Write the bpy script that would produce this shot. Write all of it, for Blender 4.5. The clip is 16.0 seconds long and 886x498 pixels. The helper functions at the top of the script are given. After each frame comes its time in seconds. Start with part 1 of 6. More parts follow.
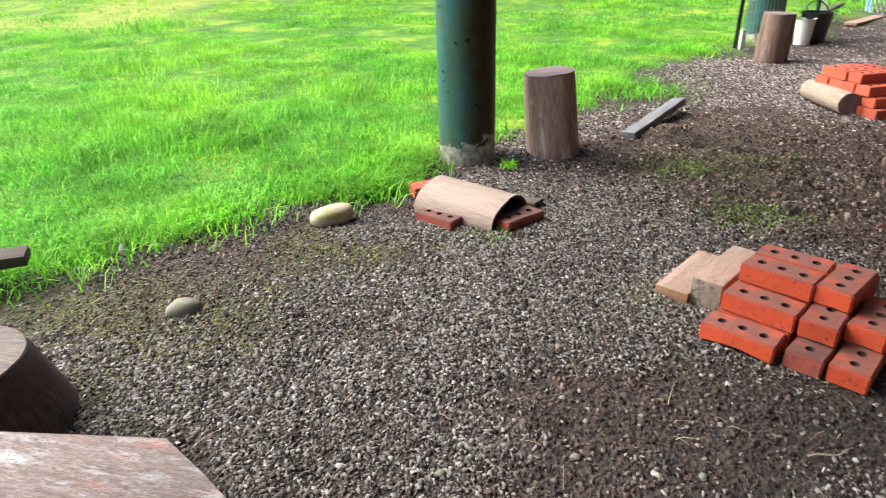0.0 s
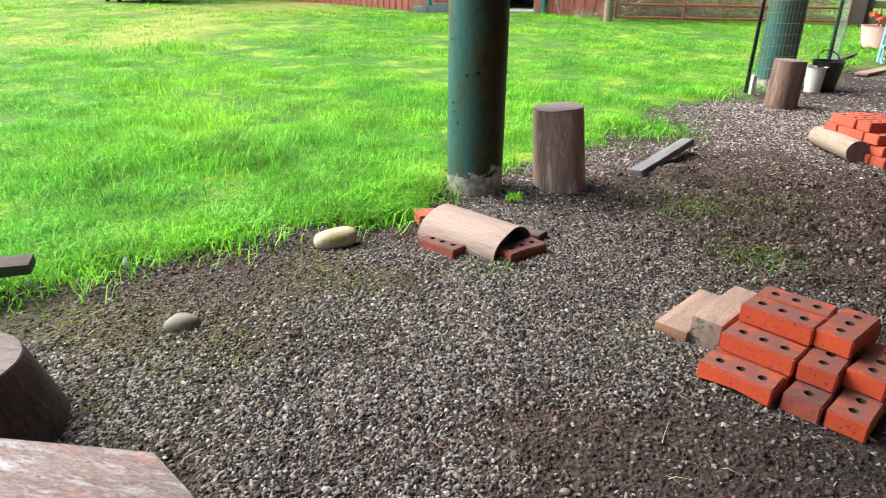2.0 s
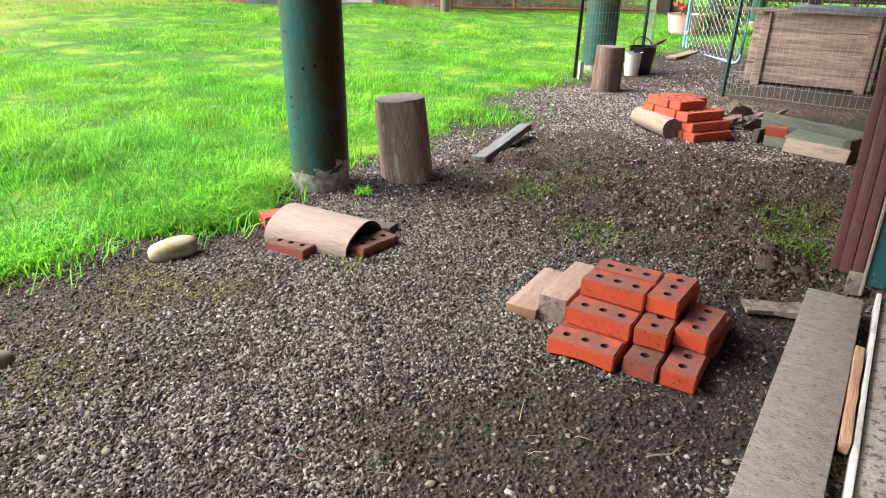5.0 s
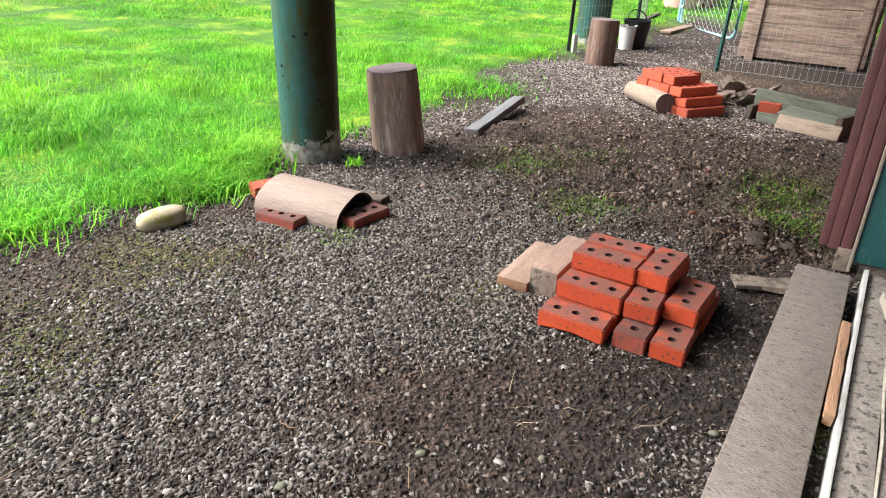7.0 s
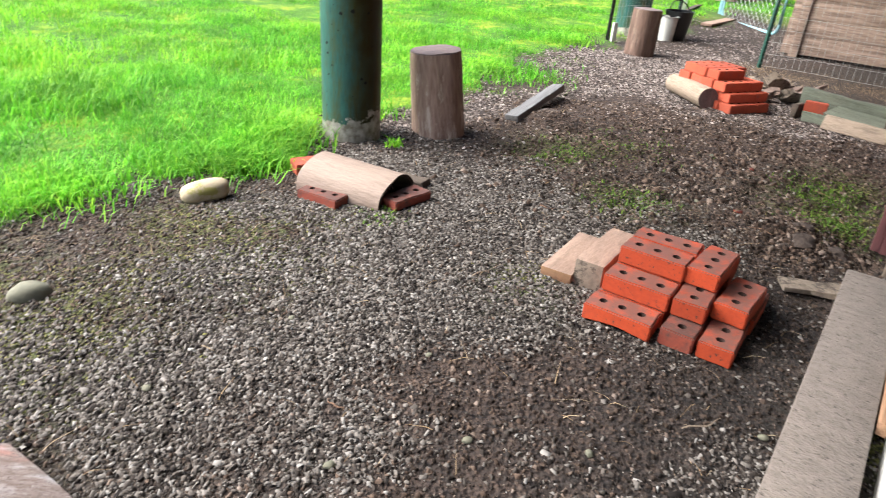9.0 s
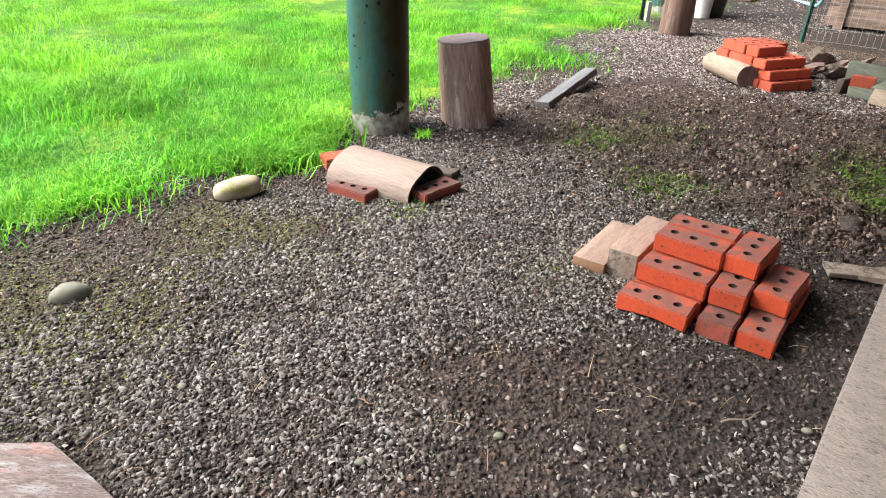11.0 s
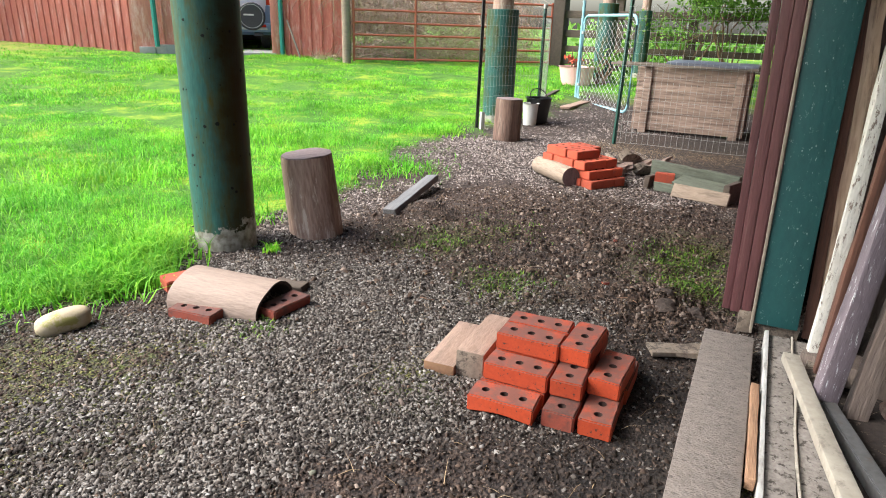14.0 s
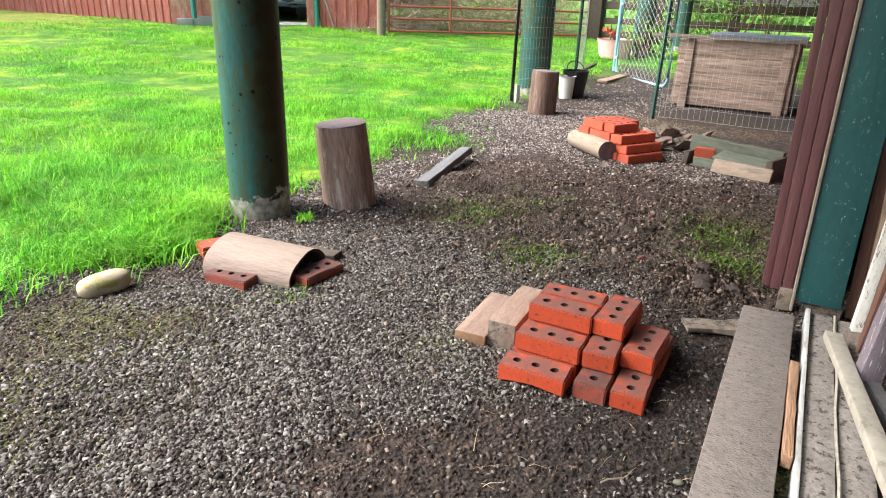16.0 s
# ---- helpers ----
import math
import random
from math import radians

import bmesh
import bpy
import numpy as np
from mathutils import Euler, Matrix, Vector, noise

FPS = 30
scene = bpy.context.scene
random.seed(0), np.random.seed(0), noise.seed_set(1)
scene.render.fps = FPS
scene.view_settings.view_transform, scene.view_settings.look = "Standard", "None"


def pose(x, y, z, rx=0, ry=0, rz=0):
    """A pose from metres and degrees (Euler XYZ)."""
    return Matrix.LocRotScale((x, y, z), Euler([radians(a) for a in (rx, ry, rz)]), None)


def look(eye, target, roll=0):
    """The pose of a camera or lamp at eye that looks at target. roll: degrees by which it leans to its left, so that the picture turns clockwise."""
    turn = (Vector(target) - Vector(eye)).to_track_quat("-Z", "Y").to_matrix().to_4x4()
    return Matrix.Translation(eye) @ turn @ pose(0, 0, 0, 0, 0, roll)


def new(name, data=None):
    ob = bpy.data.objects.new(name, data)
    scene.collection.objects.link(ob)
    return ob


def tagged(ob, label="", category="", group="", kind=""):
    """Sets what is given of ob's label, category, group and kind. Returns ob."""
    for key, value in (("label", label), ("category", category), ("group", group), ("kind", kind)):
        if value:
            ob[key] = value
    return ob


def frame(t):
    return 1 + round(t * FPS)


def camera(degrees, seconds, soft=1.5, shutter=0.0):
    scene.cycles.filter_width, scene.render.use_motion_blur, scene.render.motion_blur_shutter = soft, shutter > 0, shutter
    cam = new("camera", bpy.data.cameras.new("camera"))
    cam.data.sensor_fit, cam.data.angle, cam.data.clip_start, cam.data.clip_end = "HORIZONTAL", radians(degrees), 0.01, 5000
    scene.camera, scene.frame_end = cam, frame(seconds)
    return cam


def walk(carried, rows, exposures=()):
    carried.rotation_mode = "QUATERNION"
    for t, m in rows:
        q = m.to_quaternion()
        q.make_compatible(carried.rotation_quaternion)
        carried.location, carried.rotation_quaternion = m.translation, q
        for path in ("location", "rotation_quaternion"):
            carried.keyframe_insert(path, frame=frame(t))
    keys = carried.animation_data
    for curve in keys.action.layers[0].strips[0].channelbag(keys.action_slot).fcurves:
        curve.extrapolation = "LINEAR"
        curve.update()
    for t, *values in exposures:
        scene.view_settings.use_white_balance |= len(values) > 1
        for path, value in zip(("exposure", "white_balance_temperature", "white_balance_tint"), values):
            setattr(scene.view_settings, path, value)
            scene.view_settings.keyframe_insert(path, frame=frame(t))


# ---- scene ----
cam = camera(69.5, 16.0, soft=1.0, shutter=0.35)
PATH = [
    (0, (0.18, -0.098, 1.062), (-0.007, 1.694, 0.193), -1.8),
    (0.5, (0.17, -0.11, 1.06), (-0.134, 1.683, 0.228), -0.5),
    (1, (0.175, -0.114, 1.053), (-0.165, 1.68, 0.237), 0.5),
    (1.5, (0.19, -0.114, 1.054), (-0.11, 1.698, 0.261), 1.0),
    (2, (0.202, -0.105, 1.053), (-0.011, 1.724, 0.272), 0.5),
    (2.5, (0.218, -0.101, 1.059), (0.079, 1.746, 0.306), -0.0),
    (3, (0.216, -0.104, 1.061), (0.144, 1.76, 0.34), 0.4),
    (3.5, (0.219, -0.105, 1.063), (0.179, 1.765, 0.355), 0.4),
    (4, (0.237, -0.089, 1.053), (0.278, 1.781, 0.345), 0.9),
    (4.5, (0.239, -0.081, 1.049), (0.41, 1.762, 0.291), 1.0),
    (5, (0.238, -0.07, 1.05), (0.458, 1.751, 0.251), 0.9),
    (5.2, (0.23, -0.065, 1.045), (0.458, 1.744, 0.223), 1.3),
    (7.5, (0.236, -0.066, 1.041), (0.49, 1.716, 0.169), 1.9),
    (8, (0.237, -0.069, 1.046), (0.505, 1.713, 0.179), 1.7),
    (8.5, (0.224, -0.062, 1.034), (0.475, 1.713, 0.148), 1.8),
    (9, (0.148, -0.042, 1.035), (0.341, 1.724, 0.117), 4.1),
    (9.2, (0.123, -0.04, 1.031), (0.248, 1.725, 0.1), 4.1),
    (11.3, (0.174, -0.021, 1.046), (0.254, 1.734, 0.091), 1.0),
    (11.5, (0.169, -0.03, 1.057), (0.277, 1.741, 0.134), 2.3),
    (12, (0.212, -0.034, 1.087), (0.567, 1.779, 0.321), 3.8),
    (12.5, (0.24, -0.039, 1.097), (0.772, 1.773, 0.439), 1.5),
    (13, (0.244, -0.044, 1.099), (0.79, 1.768, 0.453), 1.7),
    (13.5, (0.233, -0.049, 1.095), (0.766, 1.765, 0.441), 1.4),
    (14, (0.225, -0.05, 1.092), (0.729, 1.768, 0.428), 1.7),
    (14.5, (0.221, -0.054, 1.091), (0.725, 1.767, 0.435), 2.1),
    (15, (0.218, -0.054, 1.087), (0.701, 1.769, 0.419), 2.2),
    (15.5, (0.221, -0.049, 1.075), (0.667, 1.771, 0.374), 2.1),
    (16, (0.221, -0.043, 1.066), (0.626, 1.772, 0.329), 1.7),
]
walk(cam, [(t, look(eye, target, roll)) for t, eye, target, roll in PATH], [(0.0, 1.8), (1.5, 1.74), (3.0, 1.76), (5.0, 1.8), (7.5, 1.82), (8.5, 1.9), (11.5, 1.94), (12.0, 1.98), (12.5, 1.83), (14.5, 1.8), (16.0, 1.86)])

# ---- world and light ----
SUN_EL, SUN_AZ = 48.0, 284.0
world = bpy.data.worlds.new("overcast_sky")
scene.world = world
world.use_nodes = True
_n = world.node_tree.nodes
_sky = _n.new("ShaderNodeTexSky")
_sky.sky_type = "NISHITA"
_sky.sun_disc = False
_sky.sun_elevation, _sky.sun_rotation = radians(SUN_EL), radians(SUN_AZ)
_sky.air_density, _sky.dust_density, _sky.ozone_density = 1.0, 4.0, 1.0
world.node_tree.links.new(_sky.outputs[0], _n["Background"].inputs[0])
_n["Background"].inputs[1].default_value = 0.12
_sun = new("sun", bpy.data.lights.new("sun", "SUN"))
_sun.data.energy, _sun.data.angle, _sun.data.color = 2.4, radians(50), (0.968, 0.985, 1.0)
_dir = Vector((math.sin(radians(SUN_AZ)) * math.cos(radians(SUN_EL)), math.cos(radians(SUN_AZ)) * math.cos(radians(SUN_EL)), math.sin(radians(SUN_EL))))
_sun.matrix_world = look(_dir * 30, (0, 0, 0))

# ---- barn frame: U runs along the barn wall, V into the barn ----
BARN = Vector((1.95, 1.75, 0.0))
U, V = Vector((0.669, 0.743, 0.0)), Vector((0.743, -0.669, 0.0))
YAW_U = math.degrees(math.atan2(U.y, U.x))


def barn(a, b, z=0.0):
    return BARN + U * a + V * b + Vector((0, 0, z))


def to_barn(x, y):
    dx, dy = x - BARN.x, y - BARN.y
    return U.x * dx + U.y * dy, V.x * dx + V.y * dy


def smooth(e0, e1, x):
    s = np.clip((x - e0) / (e1 - e0), 0.0, 1.0)
    return s * s * (3 - 2 * s)


def waves(x, y, f, seed):
    """Smooth pseudo-noise from summed sines, about -1 to 1."""
    r = np.random.RandomState(seed)
    out = 0.0
    for k in range(6):
        th, ff, ph = r.uniform(0, 6.283), f * r.uniform(0.6, 1.7), r.uniform(0, 6.283)
        out = out + np.sin((x * math.cos(th) + y * math.sin(th)) * ff + ph)
    return out / 3.0


EDGE_A = np.array([-40, -6.0, -3.0, -2.36, -2.02, -1.39, -1.12, -0.84, -0.55, -0.42, -0.2, 0.15, 0.5, 1.4, 2.38, 4.05, 6.0, 8.2, 9.0])
EDGE_B = np.array([-2.8, -2.8, -2.8, -2.77, -2.58, -2.64, -2.40, -2.30, -2.38, -2.50, -2.66, -2.66, -2.45, -2.75, -3.07, -3.0, -2.95, -2.9, 60.0])


def lawn(x, y):
    """1 on the lawn, 0 on the gravel under the lean-to, soft between."""
    a, b = to_barn(x, y)
    wob = 0.07 * waves(x, y, 9.0, 3) + 0.05 * waves(x, y, 23.0, 4)
    return smooth(-0.07, 0.07, np.interp(a, EDGE_A, EDGE_B) - b + wob)


def track(x, y):
    """Two worn wheel tracks that curve over the far lawn."""
    m = 0.0
    for off in (0.0, -1.7):
        line = -7.6 + 0.33 * (y - 10.5) + off + 0.2 * np.sin(y * 0.6)
        m = np.maximum(m, np.exp(-((x - line) / 0.30) ** 2))
    m = m * smooth(7.5, 9.5, y) * (1 - smooth(16, 19, y)) * np.clip(0.75 + 0.4 * waves(x, y, 2.1, 35), 0, 1)
    dry = (1 - smooth(-5.5, -2.0, x)) * smooth(7.0, 10.0, y) * np.clip(0.35 + 0.7 * waves(x, y * 1.8, 1.5, 36), 0, 0.85)
    return np.maximum(m, dry)


def rise(x, y):
    return 0.42 * smooth(6.5, 17.0, y)


def ground_z(x, y):
    l = lawn(x, y)
    z = rise(x, y) + l * 0.015
    z = z + (1 - l) * (0.006 * waves(x, y, 5.0, 11) + 0.004 * waves(x, y, 17.0, 12) + 0.003 * waves(x, y, 45.0, 14))
    z = z + l * (0.012 * waves(x, y, 3.0, 13))
    hx, hy = x - 0.92, y - 3.15
    z = z - 0.075 * np.exp(-((hx * hx) / 0.014 + (hy * hy) / 0.010))
    trod = np.exp(-(((x - 1.7) / 0.95) ** 2 + ((y - 2.7) / 0.95) ** 2))
    z = z + (0.024 * waves(x, y, 7.0, 15) + 0.020 * waves(x, y, 17.0, 16) + 0.009 * waves(x, y, 39.0, 17)) * trod
    z = z + 0.045 * np.exp(-(((x - 1.12) / 0.20) ** 2 + ((y - 3.62) / 0.10) ** 2)) - 0.05 * np.exp(-(((x - 1.30) / 0.10) ** 2 + ((y - 3.45) / 0.05) ** 2))
    z = z + 0.008 * waves(x, y, 15.0, 18) * np.exp(-(((x - 1.3) / 0.4) ** 2 + ((y - 1.3) / 0.4) ** 2))
    mx, my = x - 1.72, y - 2.05
    return z + 0.04 * np.exp(-((mx * mx) / 0.06 + (my * my) / 0.03))


def gz(x, y):
    return float(ground_z(np.array([float(x)]), np.array([float(y)]))[0])


# ---- materials ----
def material(name, colour, colour2=None, rough=0.8, scale=8.0, bump=0.3, metal=0.0, stretch=(1, 1, 1), fine=60.0, dirt=None, dirt_amount=0.5, vary=0.0, dirt_scale=0.0):
    """Two colours mixed by coarse and fine noise, optional dirt, bump and a random shade for each object."""
    m = bpy.data.materials.new(name)
    m.use_nodes = True
    nt = m.node_tree
    N, L = nt.nodes, nt.links
    bs = N["Principled BSDF"]
    bs.inputs["Roughness"].default_value, bs.inputs["Metallic"].default_value = rough, metal
    tc = N.new("ShaderNodeTexCoord")
    mp = N.new("ShaderNodeMapping")
    mp.inputs["Scale"].default_value = stretch
    L.new(tc.outputs["Object"], mp.inputs["Vector"])
    oi = N.new("ShaderNodeObjectInfo")
    add = N.new("ShaderNodeVectorMath")
    add.operation = "ADD"
    mul = N.new("ShaderNodeMath")
    mul.operation = "MULTIPLY"
    mul.inputs[1].default_value = 13.7
    L.new(oi.outputs["Random"], mul.inputs[0])
    L.new(mp.outputs[0], add.inputs[0])
    L.new(mul.outputs[0], add.inputs[1])
    n1 = N.new("ShaderNodeTexNoise")
    n1.inputs["Scale"].default_value, n1.inputs["Detail"].default_value, n1.inputs["Roughness"].default_value = scale, 6, 0.65
    n2 = N.new("ShaderNodeTexNoise")
    n2.inputs["Scale"].default_value, n2.inputs["Detail"].default_value = fine, 4
    L.new(add.outputs[0], n1.inputs["Vector"])
    L.new(add.outputs[0], n2.inputs["Vector"])
    ramp = N.new("ShaderNodeValToRGB")
    ramp.color_ramp.elements[0].position, ramp.color_ramp.elements[1].position = 0.3, 0.7
    c2 = colour2 or tuple(c * 0.65 for c in colour)
    ramp.color_ramp.elements[0].color, ramp.color_ramp.elements[1].color = (*c2, 1), (*colour, 1)
    blend = N.new("ShaderNodeMath")
    blend.operation = "MULTIPLY_ADD"
    blend.inputs[1].default_value = 0.45
    L.new(n2.outputs["Fac"], blend.inputs[0])
    half = N.new("ShaderNodeMath")
    half.operation = "MULTIPLY"
    half.inputs[1].default_value = 0.55
    L.new(n1.outputs["Fac"], half.inputs[0])
    L.new(half.outputs[0], blend.inputs[2])
    L.new(blend.outputs[0], ramp.inputs[0])
    col = ramp.outputs[0]
    if dirt:
        n3 = N.new("ShaderNodeTexNoise")
        n3.inputs["Scale"].default_value, n3.inputs["Detail"].default_value, n3.inputs["Roughness"].default_value = dirt_scale or scale * 1.7, 8, 0.75
        off = N.new("ShaderNodeVectorMath")
        off.operation = "ADD"
        off.inputs[1].default_value = (7.3, 2.1, 4.4)
        L.new(add.outputs[0], off.inputs[0])
        L.new(off.outputs[0], n3.inputs["Vector"])
        r3 = N.new("ShaderNodeValToRGB")
        r3.color_ramp.elements[0].position, r3.color_ramp.elements[1].position = 0.62 - 0.25 * dirt_amount, (0.66 if dirt_scale else 0.78) - 0.2 * dirt_amount
        L.new(n3.outputs["Fac"], r3.inputs[0])
        mx = N.new("ShaderNodeMix")
        mx.data_type = "RGBA"
        mx.inputs["B"].default_value = (*dirt, 1)
        L.new(r3.outputs[0], mx.inputs["Factor"])
        L.new(col, mx.inputs["A"])
        col = mx.outputs["Result"]
    if vary:
        hs = N.new("ShaderNodeHueSaturation")
        mr = N.new("ShaderNodeMapRange")
        mr.inputs["To Min"].default_value, mr.inputs["To Max"].default_value = 1 - vary, 1 + vary
        L.new(oi.outputs["Random"], mr.inputs["Value"])
        L.new(mr.outputs[0], hs.inputs["Value"])
        L.new(col, hs.inputs["Color"])
        col = hs.outputs[0]
    L.new(col, bs.inputs["Base Color"])
    bp = N.new("ShaderNodeBump")
    bp.inputs["Strength"].default_value, bp.inputs["Distance"].default_value = bump, 0.01
    L.new(blend.outputs[0], bp.inputs["Height"])
    L.new(bp.outputs[0], bs.inputs["Normal"])
    return m


def island_material(name, stops, rough=0.9, patch=None, patch_scale=0.5, translucent=0.0):
    """Colour by a random value for each loose piece; patch: a second set of stops, mixed in by broad noise."""
    m = bpy.data.materials.new(name)
    m.use_nodes = True
    N, L = m.node_tree.nodes, m.node_tree.links
    bs = N["Principled BSDF"]
    bs.inputs["Roughness"].default_value, bs.inputs["Specular IOR Level"].default_value = rough, 0.2
    geo = N.new("ShaderNodeNewGeometry")

    def ramp_of(st):
        r = N.new("ShaderNodeValToRGB")
        els = r.color_ramp.elements
        while len(els) < len(st):
            els.new(0.5)
        for e, (p, c) in zip(els, st):
            e.position, e.color = p, (*c, 1)
        L.new(geo.outputs["Random Per Island"], r.inputs[0])
        return r.outputs[0]

    col = ramp_of(stops)
    if patch:
        tc = N.new("ShaderNodeTexCoord")
        nz = N.new("ShaderNodeTexNoise")
        nz.inputs["Scale"].default_value, nz.inputs["Detail"].default_value = patch_scale, 3
        L.new(tc.outputs["Object"], nz.inputs["Vector"])
        rr = N.new("ShaderNodeValToRGB")
        rr.color_ramp.elements[0].position, rr.color_ramp.elements[1].position = 0.42, 0.62
        L.new(nz.outputs["Fac"], rr.inputs[0])
        mx = N.new("ShaderNodeMix")
        mx.data_type = "RGBA"
        L.new(rr.outputs[0], mx.inputs["Factor"])
        L.new(col, mx.inputs["A"])
        L.new(ramp_of(patch), mx.inputs["B"])
        col = mx.outputs["Result"]
        n2 = N.new("ShaderNodeTexNoise")
        n2.inputs["Scale"].default_value, n2.inputs["Detail"].default_value = patch_scale * 5, 4
        L.new(tc.outputs["Object"], n2.inputs["Vector"])
        val = N.new("ShaderNodeMapRange")
        val.inputs["From Min"].default_value, val.inputs["From Max"].default_value = 0.36, 0.62
        val.inputs["To Min"].default_value, val.inputs["To Max"].default_value = 0.74, 1.25
        L.new(n2.outputs["Fac"], val.inputs["Value"])
        hs = N.new("ShaderNodeHueSaturation")
        L.new(val.outputs[0], hs.inputs["Value"])
        L.new(col, hs.inputs["Color"])
        col = hs.outputs[0]
    L.new(col, bs.inputs["Base Color"])
    if translucent:
        tr = N.new("ShaderNodeBsdfTranslucent")
        ms = N.new("ShaderNodeMixShader")
        ms.inputs[0].default_value = translucent
        L.new(col, tr.inputs[0])
        L.new(bs.outputs[0], ms.inputs[1])
        L.new(tr.outputs[0], ms.inputs[2])
        L.new(ms.outputs[0], N["Material Output"].inputs[0])
    return m


BRICK = material("brick_red", (0.48, 0.060, 0.013), (0.31, 0.037, 0.010), rough=0.82, scale=9, bump=0.2, fine=110, dirt=(0.06, 0.028, 0.020), dirt_amount=0.14, vary=0.16, dirt_scale=75.0)
BRICK_DIRTY = material("brick_soiled", (0.30, 0.058, 0.03), (0.19, 0.042, 0.026), rough=0.85, scale=10, bump=0.35, fine=110, dirt=(0.06, 0.042, 0.034), dirt_amount=0.5, vary=0.12)
def dusted(m, colour, amount):
    """Dry soil lying on the faces that look up, broken by noise."""
    N, L = m.node_tree.nodes, m.node_tree.links
    bs = N["Principled BSDF"]
    geo = N.new("ShaderNodeNewGeometry")
    sp = N.new("ShaderNodeSeparateXYZ")
    L.new(geo.outputs["Normal"], sp.inputs[0])
    tc = N.new("ShaderNodeTexCoord")
    nz = N.new("ShaderNodeTexNoise")
    nz.inputs["Scale"].default_value, nz.inputs["Detail"].default_value, nz.inputs["Roughness"].default_value = 16, 8, 0.7
    L.new(tc.outputs["Object"], nz.inputs["Vector"])
    rp = N.new("ShaderNodeValToRGB")
    rp.color_ramp.elements[0].position, rp.color_ramp.elements[1].position = 0.26, 0.50
    L.new(nz.outputs["Fac"], rp.inputs[0])
    up = N.new("ShaderNodeMapRange")
    up.inputs["From Min"].default_value, up.inputs["From Max"].default_value = 0.85, 0.97
    up.inputs["To Max"].default_value = amount
    L.new(sp.outputs["Z"], up.inputs["Value"])
    ml = N.new("ShaderNodeMath")
    ml.operation = "MULTIPLY"
    L.new(rp.outputs[0], ml.inputs[0])
    L.new(up.outputs[0], ml.inputs[1])
    mx = N.new("ShaderNodeMix")
    mx.data_type = "RGBA"
    mx.inputs["B"].default_value = (*colour, 1)
    L.new(ml.outputs[0], mx.inputs["Factor"])
    L.new(bs.inputs["Base Color"].links[0].from_socket, mx.inputs["A"])
    L.new(mx.outputs["Result"], bs.inputs["Base Color"])
    return m


dusted(BRICK, (0.135, 0.062, 0.047), 0.9)
dusted(BRICK_DIRTY, (0.075, 0.038, 0.030), 0.9)
BRICK_HOLE_SHADE = material("brick_hole_shade", (0.05, 0.025, 0.018), rough=1.0)
BRICK_PALE = material("brick_paver", (0.47, 0.085, 0.035), (0.33, 0.058, 0.03), rough=0.82, scale=9, bump=0.3, fine=90, dirt=(0.16, 0.08, 0.06), dirt_amount=0.3, vary=0.22)
PALE_CONCRETE = material("pale_concrete", (0.42, 0.40, 0.34), (0.25, 0.23, 0.19), rough=0.9, scale=20, bump=0.4)
PIT = material("dark_pit", (0.01, 0.012, 0.01), rough=1.0)
BARK = material("brown_log_side", (0.45, 0.315, 0.245), (0.155, 0.082, 0.057), rough=0.7, scale=3.0, bump=0.9, stretch=(2.6, 2.6, 0.45), fine=30, dirt=(0.50, 0.40, 0.325), dirt_amount=0.3, dirt_scale=6.5)
BARK_DARK = material("dark_stump_side", (0.115, 0.062, 0.040), (0.010, 0.007, 0.006), rough=0.85, scale=3.0, bump=1.0, stretch=(4, 4, 0.3), fine=26, dirt=(0.22, 0.155, 0.115), dirt_amount=0.12)
LOG_END = material("log_end_grain", (0.22, 0.165, 0.155), (0.10, 0.072, 0.07), rough=0.85, scale=7, bump=0.6, stretch=(1, 4, 1), fine=55, dirt=(0.07, 0.055, 0.052), dirt_amount=0.36)
LOG_PALE = material("pale_peeled_wood", (0.33, 0.248, 0.197), (0.19, 0.136, 0.103), rough=0.75, scale=6, bump=0.7, stretch=(0.45, 2.6, 2.6), fine=60, dirt=(0.17, 0.12, 0.09), dirt_amount=0.34)
LOG_GREY = material("grey_peeled_wood", (0.32, 0.25, 0.185), (0.19, 0.145, 0.105), rough=0.85, scale=5, bump=0.4, stretch=(0.6, 4, 4), fine=40, dirt=(0.12, 0.09, 0.065), dirt_amount=0.35)
HOLLOW_DARK = material("dark_hollow_wood", (0.045, 0.03, 0.022), (0.02, 0.014, 0.01), rough=0.95, scale=10, bump=0.5)
WOOD_GREY = material("weathered_grey_board", (0.30, 0.25, 0.20), (0.17, 0.14, 0.115), rough=0.85, scale=4, bump=0.45, stretch=(0.35, 6, 6), fine=45, dirt=(0.09, 0.075, 0.055), dirt_amount=0.3, vary=0.12)
WOOD_BEAM = material("rough_sawn_grey_beam", (0.285, 0.243, 0.208), (0.138, 0.114, 0.096), rough=0.9, scale=20, bump=1.0, stretch=(2.2, 1.0, 1), fine=120, dirt=(0.085, 0.070, 0.057), dirt_amount=0.24, dirt_scale=34.0)
WOOD_TAN = material("tan_softwood", (0.38, 0.265, 0.20), (0.19, 0.122, 0.088), rough=0.85, scale=7, bump=0.6, stretch=(0.7, 4, 4), fine=70, dirt=(0.16, 0.115, 0.085), dirt_amount=0.38)
WOOD_ORANGE = material("orange_sawn_end", (0.30, 0.165, 0.085), (0.15, 0.085, 0.05), rough=0.9, scale=14, bump=0.5, fine=70)
WOOD_WORN = material("worn_end_grain_timber", (0.28, 0.23, 0.175), (0.12, 0.092, 0.07), rough=0.9, scale=14, bump=0.6, fine=70, dirt=(0.07, 0.055, 0.042), dirt_amount=0.42, dirt_scale=26.0)
